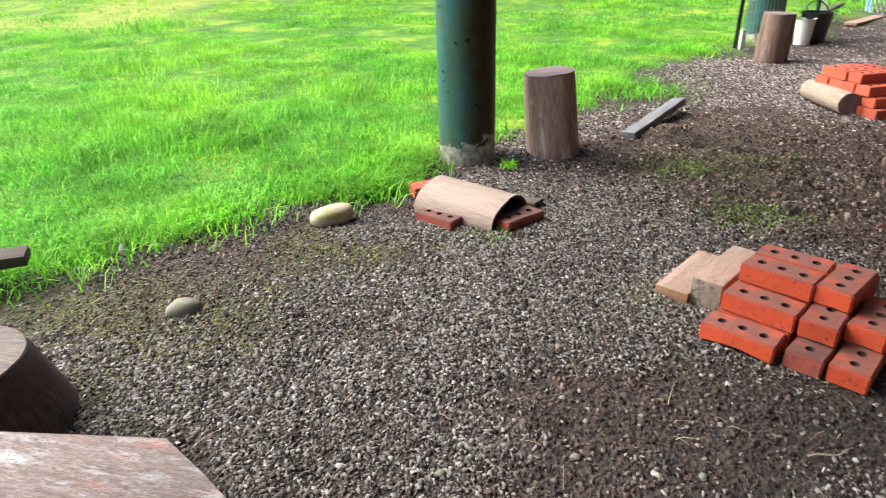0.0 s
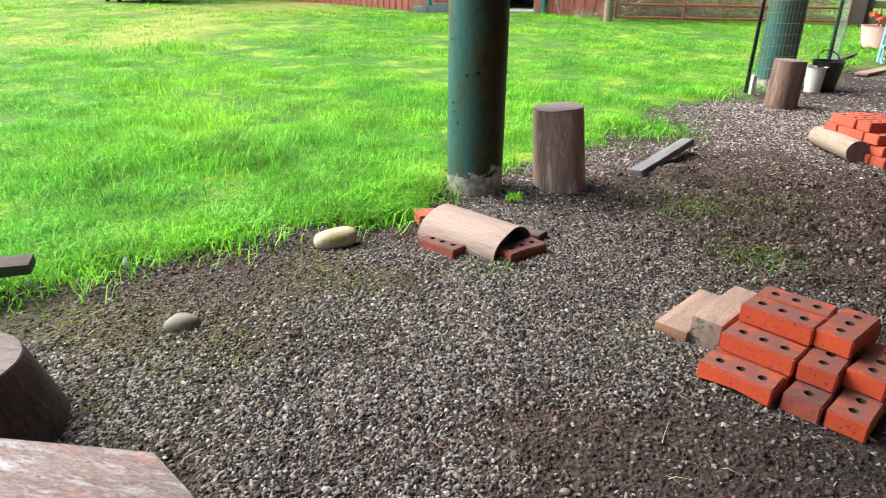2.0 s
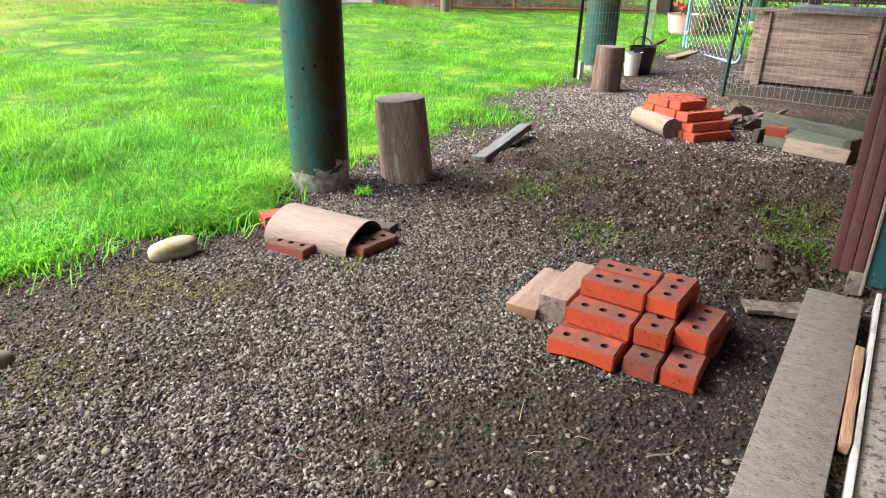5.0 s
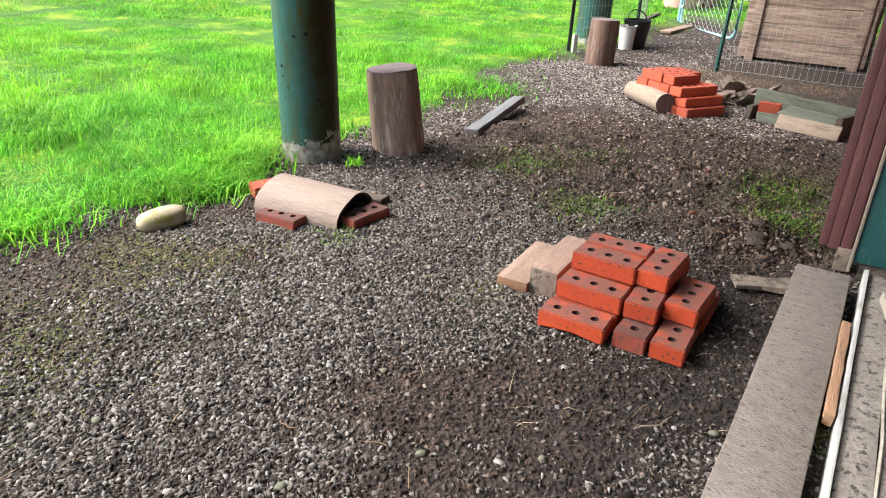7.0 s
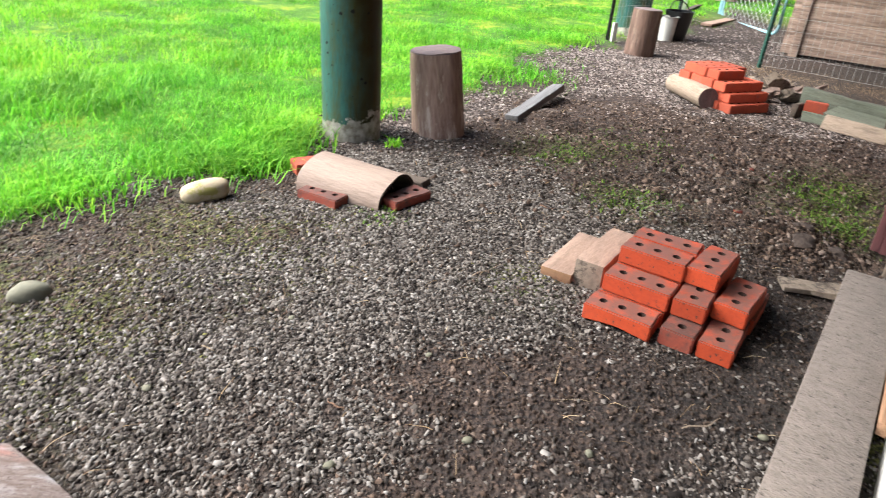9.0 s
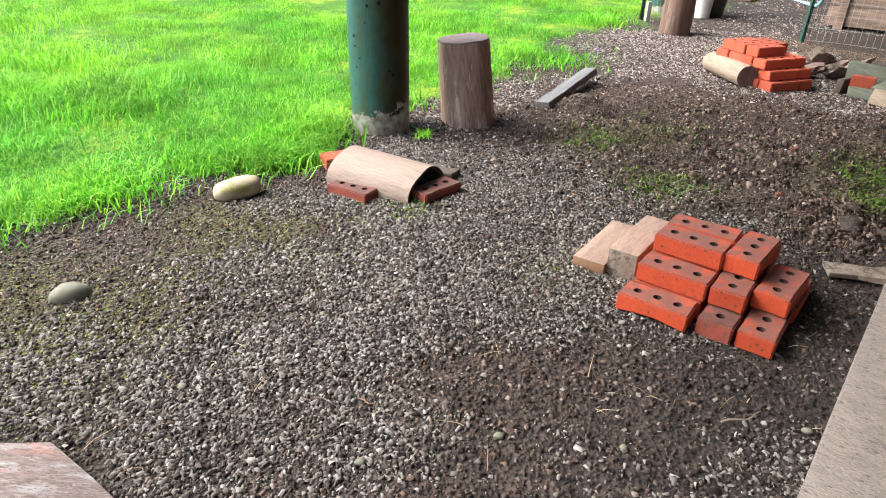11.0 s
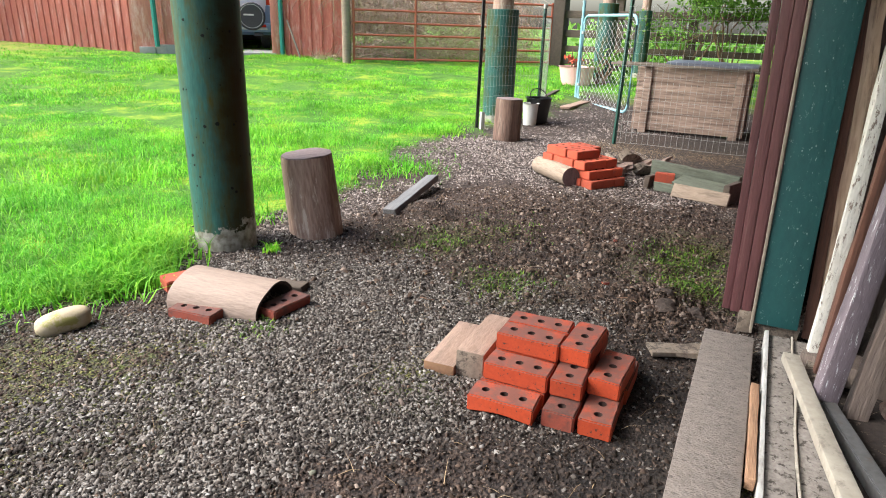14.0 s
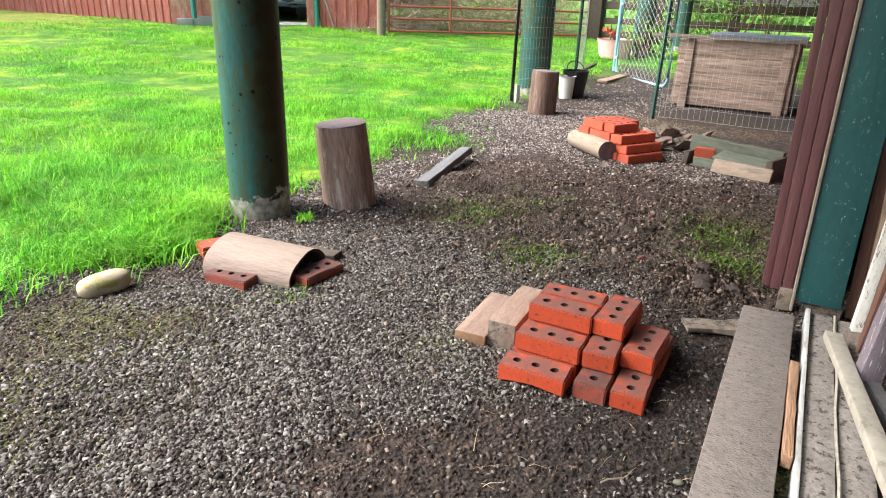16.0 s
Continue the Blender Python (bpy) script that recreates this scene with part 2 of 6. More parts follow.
WOOD_CRATE = material("brown_grey_crate_board", (0.44, 0.325, 0.255), (0.15, 0.102, 0.078), rough=0.85, scale=4, bump=0.6, stretch=(0.35, 3.5, 3.5), fine=16, dirt=(0.07, 0.050, 0.040), dirt_amount=0.36, vary=0.14)
WOOD_DARK = material("dark_weathered_timber", (0.10, 0.075, 0.055), (0.045, 0.034, 0.026), rough=0.9, scale=4, bump=0.5, stretch=(0.5, 5, 5), fine=40, vary=0.2)
WOOD_MOSS = material("mossy_green_grey_board", (0.13, 0.15, 0.11), (0.07, 0.075, 0.055), rough=0.9, scale=5, bump=0.4, stretch=(0.5, 5, 5), fine=40, dirt=(0.05, 0.05, 0.035), dirt_amount=0.4, vary=0.1)
WOOD_WHITE = material("flaking_white_paint_board", (0.78, 0.76, 0.68), (0.55, 0.52, 0.44), rough=0.7, scale=6, bump=0.6, stretch=(2.5, 2.5, 0.7), fine=70, dirt=(0.20, 0.155, 0.12), dirt_amount=0.26, dirt_scale=30.0)
MAROON = material("maroon_painted_board", (0.155, 0.060, 0.061), (0.090, 0.036, 0.037), rough=0.55, scale=5, bump=0.5, stretch=(6, 6, 0.4), fine=40, dirt=(0.24, 0.13, 0.115), dirt_amount=0.16)
GREEN_PAINT = material("dark_green_painted_board", (0.020, 0.100, 0.096), (0.012, 0.066, 0.067), rough=0.45, scale=9, bump=0.5, stretch=(1, 1, 0.45), fine=60, dirt=(0.34, 0.42, 0.40), dirt_amount=0.03, dirt_scale=95.0)
RAW_EDGE = material("raw_board_edge", (0.38, 0.33, 0.25), (0.2, 0.17, 0.13), rough=0.9, scale=10, bump=0.4)
STONE_TAN = material("smooth_tan_cobble", (0.42, 0.345, 0.225), (0.31, 0.25, 0.155), rough=0.7, scale=7, bump=0.15, fine=70, dirt=(0.26, 0.235, 0.06), dirt_amount=0.38, dirt_scale=9.0)
STONE_GREY = material("grey_green_cobble", (0.17, 0.165, 0.115), (0.10, 0.10, 0.07), rough=0.85, scale=8, bump=0.2)
ROCK = material("brown_rock", (0.24, 0.17, 0.135), (0.09, 0.064, 0.052), rough=0.9, scale=8, bump=0.7, dirt=(0.36, 0.29, 0.25), dirt_amount=0.25)
RED_METAL = material("red_corrugated_metal", (0.66, 0.24, 0.185), (0.47, 0.145, 0.11), rough=0.5, scale=1.5, bump=0.03, fine=12, stretch=(3, 3, 0.6), dirt=(0.74, 0.46, 0.40), dirt_amount=0.42)
RED_RAIL = material("rust_red_tube", (0.46, 0.125, 0.065), (0.30, 0.075, 0.04), rough=0.6, scale=8, bump=0.1)
TEAL = material("teal_downpipe", (0.02, 0.24, 0.19), (0.015, 0.18, 0.15), rough=0.45, scale=5, bump=0.03)
CYAN = material("pale_blue_paint", (0.17, 0.52, 0.60), (0.14, 0.44, 0.52), rough=0.5, scale=3, bump=0.05, dirt=(0.2, 0.25, 0.25), dirt_amount=0.15)
GALV = material("galvanised_wire", (0.50, 0.53, 0.50), (0.34, 0.36, 0.34), rough=0.5, metal=0.25, scale=20, bump=0.0)
BLUE_TUBE = material("blue_grey_tube", (0.27, 0.50, 0.56), (0.19, 0.38, 0.43), rough=0.45, scale=10, bump=0.05)
GREEN_POST = material("green_steel_post", (0.015, 0.09, 0.065), (0.01, 0.055, 0.04), rough=0.55, scale=20, bump=0.1)
BLACK = material("black_plastic", (0.012, 0.013, 0.014), (0.007, 0.007, 0.008), rough=0.4, scale=10, bump=0.05)
WHITE_PLASTIC = material("white_plastic", (0.68, 0.68, 0.64), (0.55, 0.55, 0.5), rough=0.5, scale=8, bump=0.03)
PINK = material("pale_pink_plastic", (0.80, 0.50, 0.47), (0.74, 0.40, 0.38), rough=0.5, scale=8, bump=0.03)
CAR_PAINT = material("blue_grey_car_paint", (0.15, 0.23, 0.33), (0.12, 0.19, 0.28), rough=0.3, scale=2, bump=0.0)
CAR_DARK = material("black_rubber_trim", (0.05, 0.053, 0.057), (0.035, 0.036, 0.038), rough=0.6, scale=6, bump=0.05)
PALE_TAILGATE = material("pale_car_panel", (0.58, 0.60, 0.62), (0.50, 0.52, 0.54), rough=0.3, metal=0.2, scale=2, bump=0.0)
CAR_GLASS = material("dark_window_glass", (0.02, 0.025, 0.03), (0.02, 0.02, 0.025), rough=0.08, scale=2, bump=0.0)
TAIL_RED = material("red_tail_lamp", (0.55, 0.02, 0.015), (0.45, 0.015, 0.01), rough=0.25, scale=3, bump=0.0)
CONCRETE = material("grey_concrete", (0.36, 0.35, 0.32), (0.25, 0.24, 0.22), rough=0.9, scale=6, bump=0.2)
BRUSH = material("dry_brown_twig", (0.20, 0.115, 0.07), (0.12, 0.07, 0.045), rough=0.9, scale=5, bump=0.1)
TRUNK = material("grey_brown_bark", (0.13, 0.10, 0.075), (0.06, 0.045, 0.035), rough=0.95, scale=5, bump=0.5)
ROOF_DARK = material("dark_roof_boards", (0.10, 0.085, 0.07), (0.06, 0.05, 0.04), rough=0.9, scale=4, bump=0.2)
WOOD_PURPLE = material("purple_grey_board", (0.225, 0.185, 0.205), (0.105, 0.082, 0.088), rough=0.55, scale=5, bump=0.5, stretch=(6, 6, 0.7), fine=50, dirt=(0.62, 0.63, 0.64), dirt_amount=0.13, dirt_scale=22.0)
WOOD_BROWN = material("brown_weathered_board", (0.25, 0.195, 0.16), (0.09, 0.066, 0.053), rough=0.8, scale=4, bump=0.7, stretch=(7, 7, 0.5), fine=34, dirt=(0.05, 0.04, 0.033), dirt_amount=0.3)
WOOD_RUSSET = material("russet_brown_board", (0.17, 0.075, 0.045), (0.07, 0.032, 0.024), rough=0.8, scale=4, bump=0.5, stretch=(7, 7, 0.5), fine=34, dirt=(0.04, 0.028, 0.022), dirt_amount=0.3)
STUMP_TOP = material("cracked_grey_end_grain", (0.185, 0.142, 0.115), (0.045, 0.033, 0.026), rough=0.8, scale=6, bump=1.0, stretch=(1, 4, 1), fine=48, dirt=(0.15, 0.165, 0.19), dirt_amount=0.2)
SILL = material("soiled_sill_board", (0.34, 0.305, 0.265), (0.155, 0.132, 0.112), rough=0.9, scale=10, bump=0.8, fine=80, dirt=(0.06, 0.048, 0.038), dirt_amount=0.34, dirt_scale=40.0)
SOIL = material("crumbly_soil", (0.075, 0.055, 0.043), (0.03, 0.022, 0.018), rough=1.0, scale=20, bump=1.0, fine=70)
BATTEN = material("cream_batten", (0.46, 0.42, 0.34), (0.30, 0.265, 0.21), rough=0.75, scale=7, bump=0.3, fine=40, dirt=(0.12, 0.10, 0.08), dirt_amount=0.35)
EDGE_WHITE = material("worn_white_edge", (0.60, 0.60, 0.56), (0.36, 0.35, 0.32), rough=0.8, scale=9, bump=0.5, stretch=(0.4, 1, 1), fine=60, dirt=(0.22, 0.19, 0.155), dirt_amount=0.4)
DARK_STEEL = material("dark_steel", (0.15, 0.15, 0.145), (0.08, 0.079, 0.076), rough=0.6, scale=12, bump=0.3, dirt=(0.10, 0.08, 0.065), dirt_amount=0.35)
SLAB = material("split_tan_slab", (0.64, 0.48, 0.345), (0.30, 0.19, 0.125), rough=0.9, scale=3.5, bump=0.9, stretch=(5, 5, 0.5), fine=20, dirt=(0.11, 0.068, 0.05), dirt_amount=0.26)
SLAB_BARK = material("crumbling_dark_bark", (0.17, 0.12, 0.105), (0.035, 0.024, 0.022), rough=1.0, scale=14, bump=1.0, stretch=(1.5, 1.5, 0.8), fine=45, dirt=(0.42, 0.33, 0.24), dirt_amount=0.2)
WOOD_PLANK = material("bluish_grey_plank", (0.215, 0.215, 0.215), (0.055, 0.053, 0.052), rough=0.75, scale=5, bump=0.7, stretch=(0.3, 7, 7), fine=30)
GRASS = island_material("grass_blades", [(0.0, (0.060, 0.26, 0.020)), (0.5, (0.118, 0.42, 0.030)), (1.0, (0.24, 0.57, 0.055))], rough=0.6,
                        patch=[(0.0, (0.13, 0.42, 0.022)), (0.6, (0.22, 0.53, 0.03)), (1.0, (0.38, 0.60, 0.06))], patch_scale=0.55, translucent=0.4)
GRAVEL_PALE = island_material("pale_gravel_stones", [(0.0, (0.022, 0.016, 0.014)), (0.25, (0.085, 0.066, 0.058)), (0.55, (0.19, 0.156, 0.139)), (0.88, (0.31, 0.265, 0.24)), (1.0, (0.44, 0.40, 0.365))], rough=0.85)
STICK = material("split_orange_wood", (0.52, 0.31, 0.18), (0.26, 0.14, 0.08), rough=0.85, scale=5, bump=0.8, stretch=(0.5, 6, 6), fine=40, dirt=(0.10, 0.07, 0.05), dirt_amount=0.3)
SOIL_DARK = island_material("dark_soil_crumbs", [(0.0, (0.004, 0.003, 0.0025)), (0.5, (0.033, 0.023, 0.017)), (0.9, (0.085, 0.060, 0.046)), (1.0, (0.20, 0.16, 0.135))], rough=1.0)
DIRT_FLOOR = material("dark_dirt_floor", (0.05, 0.036, 0.028), (0.014, 0.010, 0.008), rough=1.0, scale=14, bump=1.0, fine=60, dirt=(0.12, 0.09, 0.07), dirt_amount=0.15, dirt_scale=30.0)
SOIL_CRUMBS = island_material("soil_crumbs", [(0.0, (0.010, 0.007, 0.005)), (0.4, (0.052, 0.035, 0.026)), (0.8, (0.115, 0.080, 0.060)), (1.0, (0.24, 0.19, 0.155))], rough=1.0)
LID_SHEET = material("blue_grey_sheet", (0.17, 0.195, 0.25), (0.085, 0.095, 0.125), rough=0.45, scale=6, bump=0.4, stretch=(0.6, 4, 4), fine=30, dirt=(0.34, 0.33, 0.34), dirt_amount=0.3)
LOG_BROWN = material("dark_brown_log_side", (0.24, 0.145, 0.105), (0.035, 0.02, 0.015), rough=0.8, scale=3.5, bump=1.0, stretch=(4, 4, 0.4), fine=20, dirt=(0.34, 0.26, 0.20), dirt_amount=0.28)
WEED = island_material("dark_green_weeds", [(0.0, (0.03, 0.06, 0.008)), (0.6, (0.07, 0.14, 0.015)), (1.0, (0.15, 0.24, 0.03))], rough=0.7)
MOSS = island_material("yellow_green_moss", [(0.0, (0.04, 0.042, 0.013)), (0.5, (0.095, 0.098, 0.028)), (1.0, (0.19, 0.18, 0.065))], rough=0.9)
GRAVEL = island_material("gravel_stones", [(0.0, (0.010, 0.0075, 0.0065)), (0.25, (0.046, 0.037, 0.031)), (0.55, (0.112, 0.097, 0.084)), (0.88, (0.190, 0.172, 0.153)), (1.0, (0.30, 0.282, 0.258))], rough=0.85)
LEAF = island_material("green_leaves", [(0.0, (0.055, 0.13, 0.016)), (0.6, (0.13, 0.29, 0.04)), (1.0, (0.27, 0.45, 0.09))], rough=0.5, translucent=0.45)
STRAW = island_material("dry_straw_bits", [(0.0, (0.12, 0.08, 0.045)), (0.6, (0.30, 0.21, 0.12)), (1.0, (0.48, 0.38, 0.25))], rough=0.9)


def ground_material():
    m = bpy.data.materials.new("soil_gravel_and_turf")
    m.use_nodes = True
    N, L = m.node_tree.nodes, m.node_tree.links
    bs = N["Principled BSDF"]
    bs.inputs["Roughness"].default_value = 0.95
    tc = N.new("ShaderNodeTexCoord")

    def noise_tex(scale, detail=6, rough=0.6):
        n = N.new("ShaderNodeTexNoise")
        n.inputs["Scale"].default_value, n.inputs["Detail"].default_value, n.inputs["Roughness"].default_value = scale, detail, rough
        L.new(tc.outputs["Object"], n.inputs["Vector"])
        return n.outputs["Fac"]

    def ramp(src, *st):
        r = N.new("ShaderNodeValToRGB")
        els = r.color_ramp.elements
        while len(els) < len(st):
            els.new(0.5)
        for e, (p, c) in zip(els, st):
            e.position, e.color = p, (*c, 1)
        L.new(src, r.inputs[0])
        return r.outputs[0]

    def mix(fac, a, b):
        x = N.new("ShaderNodeMix")
        x.data_type = "RGBA"
        L.new(fac, x.inputs["Factor"])
        L.new(a, x.inputs["A"])
        L.new(b, x.inputs["B"])
        return x.outputs["Result"]

    def mask(name):
        at = N.new("ShaderNodeAttribute")
        at.attribute_name = name
        return at.outputs["Fac"]

    soil = ramp(noise_tex(26, 12, 0.8), (0.35, (0.006, 0.004, 0.003)), (0.46, (0.036, 0.023, 0.017)), (0.6, (0.10, 0.066, 0.049)), (0.76, (0.24, 0.172, 0.13)))
    darker = ramp(noise_tex(26, 12, 0.8), (0.35, (0.004, 0.003, 0.002)), (0.5, (0.024, 0.016, 0.012)), (0.76, (0.10, 0.071, 0.054)))
    soil = mix(mask("dark_soil"), soil, darker)
    vor = N.new("ShaderNodeTexVoronoi")
    vor.inputs["Scale"].default_value = 75
    L.new(tc.outputs["Object"], vor.inputs["Vector"])
    sep = N.new("ShaderNodeSeparateColor")
    L.new(vor.outputs["Color"], sep.inputs[0])
    chips = ramp(sep.outputs[0], (0.0, (0.006, 0.005, 0.004)), (0.5, (0.026, 0.020, 0.016)), (1.0, (0.11, 0.092, 0.078)))
    stony = N.new("ShaderNodeMath")
    stony.operation = "MULTIPLY"
    L.new(mask("stony"), stony.inputs[0])
    stony.inputs[1].default_value = 0.75
    col = mix(stony.outputs[0], soil, chips)
    moss = ramp(noise_tex(30, 6), (0.35, (0.05, 0.065, 0.016)), (0.7, (0.13, 0.155, 0.03)))
    mm = N.new("ShaderNodeMath")
    mm.operation = "MULTIPLY"
    L.new(mask("moss"), mm.inputs[0])
    L.new(ramp(noise_tex(22, 8, 0.75), (0.42, (0, 0, 0)), (0.6, (1, 1, 1))), mm.inputs[1])
    col = mix(mm.outputs[0], col, moss)
    turf = ramp(noise_tex(2.0, 10, 0.7), (0.35, (0.035, 0.13, 0.006)), (0.52, (0.09, 0.24, 0.008)), (0.62, (0.28, 0.40, 0.014)), (0.74, (0.42, 0.38, 0.05)))
    worn = ramp(noise_tex(5.0, 8, 0.7), (0.35, (0.27, 0.33, 0.03)), (0.65, (0.50, 0.43, 0.10)))
    turf = mix(mask("track"), turf, worn)
    col = mix(mask("lawn"), col, turf)
    L.new(col, bs.inputs["Base Color"])
    bp = N.new("ShaderNodeBump")
    bp.inputs["Strength"].default_value, bp.inputs["Distance"].default_value = 1.0, 0.02
    hh = N.new("ShaderNodeMath")
    hh.operation = "ADD"
    L.new(noise_tex(45, 8, 0.7), hh.inputs[0])
    L.new(vor.outputs["Distance"], hh.inputs[1])
    L.new(hh.outputs[0], bp.inputs["Height"])
    L.new(bp.outputs[0], bs.inputs["Normal"])
    return m


GROUND = ground_material()


def flake_material():
    m = bpy.data.materials.new("flake_board")
    m.use_nodes = True
    N, L = m.node_tree.nodes, m.node_tree.links
    bs = N["Principled BSDF"]
    bs.inputs["Roughness"].default_value = 0.7
    tc = N.new("ShaderNodeTexCoord")
    mp = N.new("ShaderNodeMapping")
    mp.inputs["Rotation"].default_value, mp.inputs["Scale"].default_value = (0, 0, 0.5), (1, 2.6, 1)
    L.new(tc.outputs["Object"], mp.inputs["Vector"])
    wob = N.new("ShaderNodeTexNoise")
    wob.inputs["Scale"].default_value = 20
    L.new(mp.outputs[0], wob.inputs["Vector"])
    addv = N.new("ShaderNodeVectorMath")
    addv.operation = "MULTIPLY_ADD"
    addv.inputs[1].default_value = (0.05, 0.05, 0.05)
    L.new(wob.outputs["Color"], addv.inputs[0])
    L.new(mp.outputs[0], addv.inputs[2])
    vo = N.new("ShaderNodeTexVoronoi")
    vo.inputs["Scale"].default_value = 85
    L.new(addv.outputs[0], vo.inputs["Vector"])
    sp = N.new("ShaderNodeSeparateColor")
    L.new(vo.outputs["Color"], sp.inputs[0])
    r = N.new("ShaderNodeValToRGB")
    st = [(0.0, (0.155, 0.113, 0.095)), (0.25, (0.20, 0.152, 0.131)), (0.6, (0.235, 0.183, 0.162)), (0.9, (0.27, 0.222, 0.20)), (1.0, (0.33, 0.29, 0.27))]
    while len(r.color_ramp.elements) < len(st):
        r.color_ramp.elements.new(0.5)
    for e, (p, c) in zip(r.color_ramp.elements, st):
        e.position, e.color = p, (*c, 1)
    L.new(sp.outputs[0], r.inputs[0])
    col = r.outputs[0]
    for sc, lo, hi, c, o in ((8.0, 0.58, 0.74, (0.38, 0.17, 0.135), 3.0), (9.0, 0.52, 0.74, (0.46, 0.45, 0.45), 8.0), (30.0, 0.50, 0.68, (0.15, 0.10, 0.083), 1.0), (120.0, 0.56, 0.66, (0.10, 0.068, 0.056), 5.0)):
        n = N.new("ShaderNodeTexNoise")
        n.inputs["Scale"].default_value, n.inputs["Detail"].default_value = sc, 6
        of = N.new("ShaderNodeVectorMath")
        of.operation = "ADD"
        of.inputs[1].default_value = (o, o, o)
        L.new(mp.outputs[0], of.inputs[0])
        L.new(of.outputs[0], n.inputs["Vector"])
        rr = N.new("ShaderNodeValToRGB")
        rr.color_ramp.elements[0].position, rr.color_ramp.elements[1].position = lo, hi
        L.new(n.outputs["Fac"], rr.inputs[0])
        mx = N.new("ShaderNodeMix")
        mx.data_type = "RGBA"
        mx.inputs["B"].default_value = (*c, 1)
        L.new(rr.outputs[0], mx.inputs["Factor"])
        L.new(col, mx.inputs["A"])
        col = mx.outputs["Result"]
    L.new(col, bs.inputs["Base Color"])
    bp = N.new("ShaderNodeBump")
    bp.inputs["Strength"].default_value, bp.inputs["Distance"].default_value = 0.5, 0.004
    L.new(sp.outputs[1], bp.inputs["Height"])
    L.new(bp.outputs[0], bs.inputs["Normal"])
    return m


FLAKES = flake_material()


def pole_material():
    """Dark green paint with rusty runs and one side's shade painted in, worn to pale concrete towards the foot."""
    m = material("green_paint_pole", (0.046, 0.142, 0.122), (0.022, 0.078, 0.070), rough=0.45, scale=2.5, bump=0.15, stretch=(2.5, 2.5, 0.5), fine=45, dirt=(0.072, 0.066, 0.014), dirt_amount=0.68)
    N, L = m.node_tree.nodes, m.node_tree.links
    bs = N["Principled BSDF"]
    bs.inputs["Specular IOR Level"].default_value = 0.16
    tc = N.new("ShaderNodeTexCoord")
    sp = N.new("ShaderNodeSeparateXYZ")
    L.new(tc.outputs["Object"], sp.inputs[0])
    n = N.new("ShaderNodeTexNoise")
    n.inputs["Scale"].default_value, n.inputs["Detail"].default_value, n.inputs["Roughness"].default_value = 14, 9, 0.7
    L.new(tc.outputs["Object"], n.inputs["Vector"])
    hgt = N.new("ShaderNodeMapRange")
    hgt.inputs["From Min"].default_value, hgt.inputs["From Max"].default_value = 0.03, 0.27
    hgt.inputs["To Min"].default_value, hgt.inputs["To Max"].default_value = 0.27, -0.10
    L.new(sp.outputs["Z"], hgt.inputs["Value"])
    lop = N.new("ShaderNodeMath")
    lop.operation = "MULTIPLY_ADD"
    lop.inputs[1].default_value = 0.75
    L.new(sp.outputs["X"], lop.inputs[0])
    L.new(n.outputs["Fac"], lop.inputs[2])
    ring = N.new("ShaderNodeMapRange")
    ring.inputs["From Min"].default_value, ring.inputs["From Max"].default_value = 0.075, 0.11
    ring.inputs["To Min"].default_value, ring.inputs["To Max"].default_value = 0.30, 0.0
    L.new(sp.outputs["Z"], ring.inputs["Value"])
    both = N.new("ShaderNodeMath")
    L.new(hgt.outputs[0], both.inputs[0])
    L.new(ring.outputs[0], both.inputs[1])
    ad = N.new("ShaderNodeMath")
    L.new(lop.outputs[0], ad.inputs[0])
    L.new(both.outputs[0], ad.inputs[1])
    st = N.new("ShaderNodeValToRGB")
    st.color_ramp.elements[0].position, st.color_ramp.elements[1].position = 0.66, 0.685
    L.new(ad.outputs[0], st.inputs[0])
    pale = N.new("ShaderNodeValToRGB")
    pale.color_ramp.elements[0].position, pale.color_ramp.elements[1].position = 0.35, 0.65
    pale.color_ramp.elements[0].color, pale.color_ramp.elements[1].color = (0.16, 0.145, 0.11, 1), (0.40, 0.39, 0.34, 1)
    n2 = N.new("ShaderNodeTexNoise")
    n2.inputs["Scale"].default_value, n2.inputs["Detail"].default_value = 30, 6
    L.new(tc.outputs["Object"], n2.inputs["Vector"])
    L.new(n2.outputs["Fac"], pale.inputs[0])
    # a broad brown run of old rust, carried dark to the edge as painted shade
    rust_shade = N.new("ShaderNodeValToRGB")
    for e, (p, k) in zip([rust_shade.color_ramp.elements[0], rust_shade.color_ramp.elements[1], rust_shade.color_ramp.elements.new(0.8), rust_shade.color_ramp.elements.new(0.98)], ((0.36, 0.0), (0.52, 0.9), (0.72, 1.0), (0.99, 1.0))):
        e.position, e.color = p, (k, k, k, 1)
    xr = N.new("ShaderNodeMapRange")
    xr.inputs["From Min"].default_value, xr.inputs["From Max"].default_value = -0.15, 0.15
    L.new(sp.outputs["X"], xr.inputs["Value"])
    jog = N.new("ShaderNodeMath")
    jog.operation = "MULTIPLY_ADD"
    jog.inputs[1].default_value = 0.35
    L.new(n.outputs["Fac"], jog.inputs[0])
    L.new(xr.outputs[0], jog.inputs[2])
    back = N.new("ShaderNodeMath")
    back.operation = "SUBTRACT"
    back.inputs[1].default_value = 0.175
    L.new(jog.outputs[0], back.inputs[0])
    L.new(back.outputs[0], rust_shade.inputs[0])
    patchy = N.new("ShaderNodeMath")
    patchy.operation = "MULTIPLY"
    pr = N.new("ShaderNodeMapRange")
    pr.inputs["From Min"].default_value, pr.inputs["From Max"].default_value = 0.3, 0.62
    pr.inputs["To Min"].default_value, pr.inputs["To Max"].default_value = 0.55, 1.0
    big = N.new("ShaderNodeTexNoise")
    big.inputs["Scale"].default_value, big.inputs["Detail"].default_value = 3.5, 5
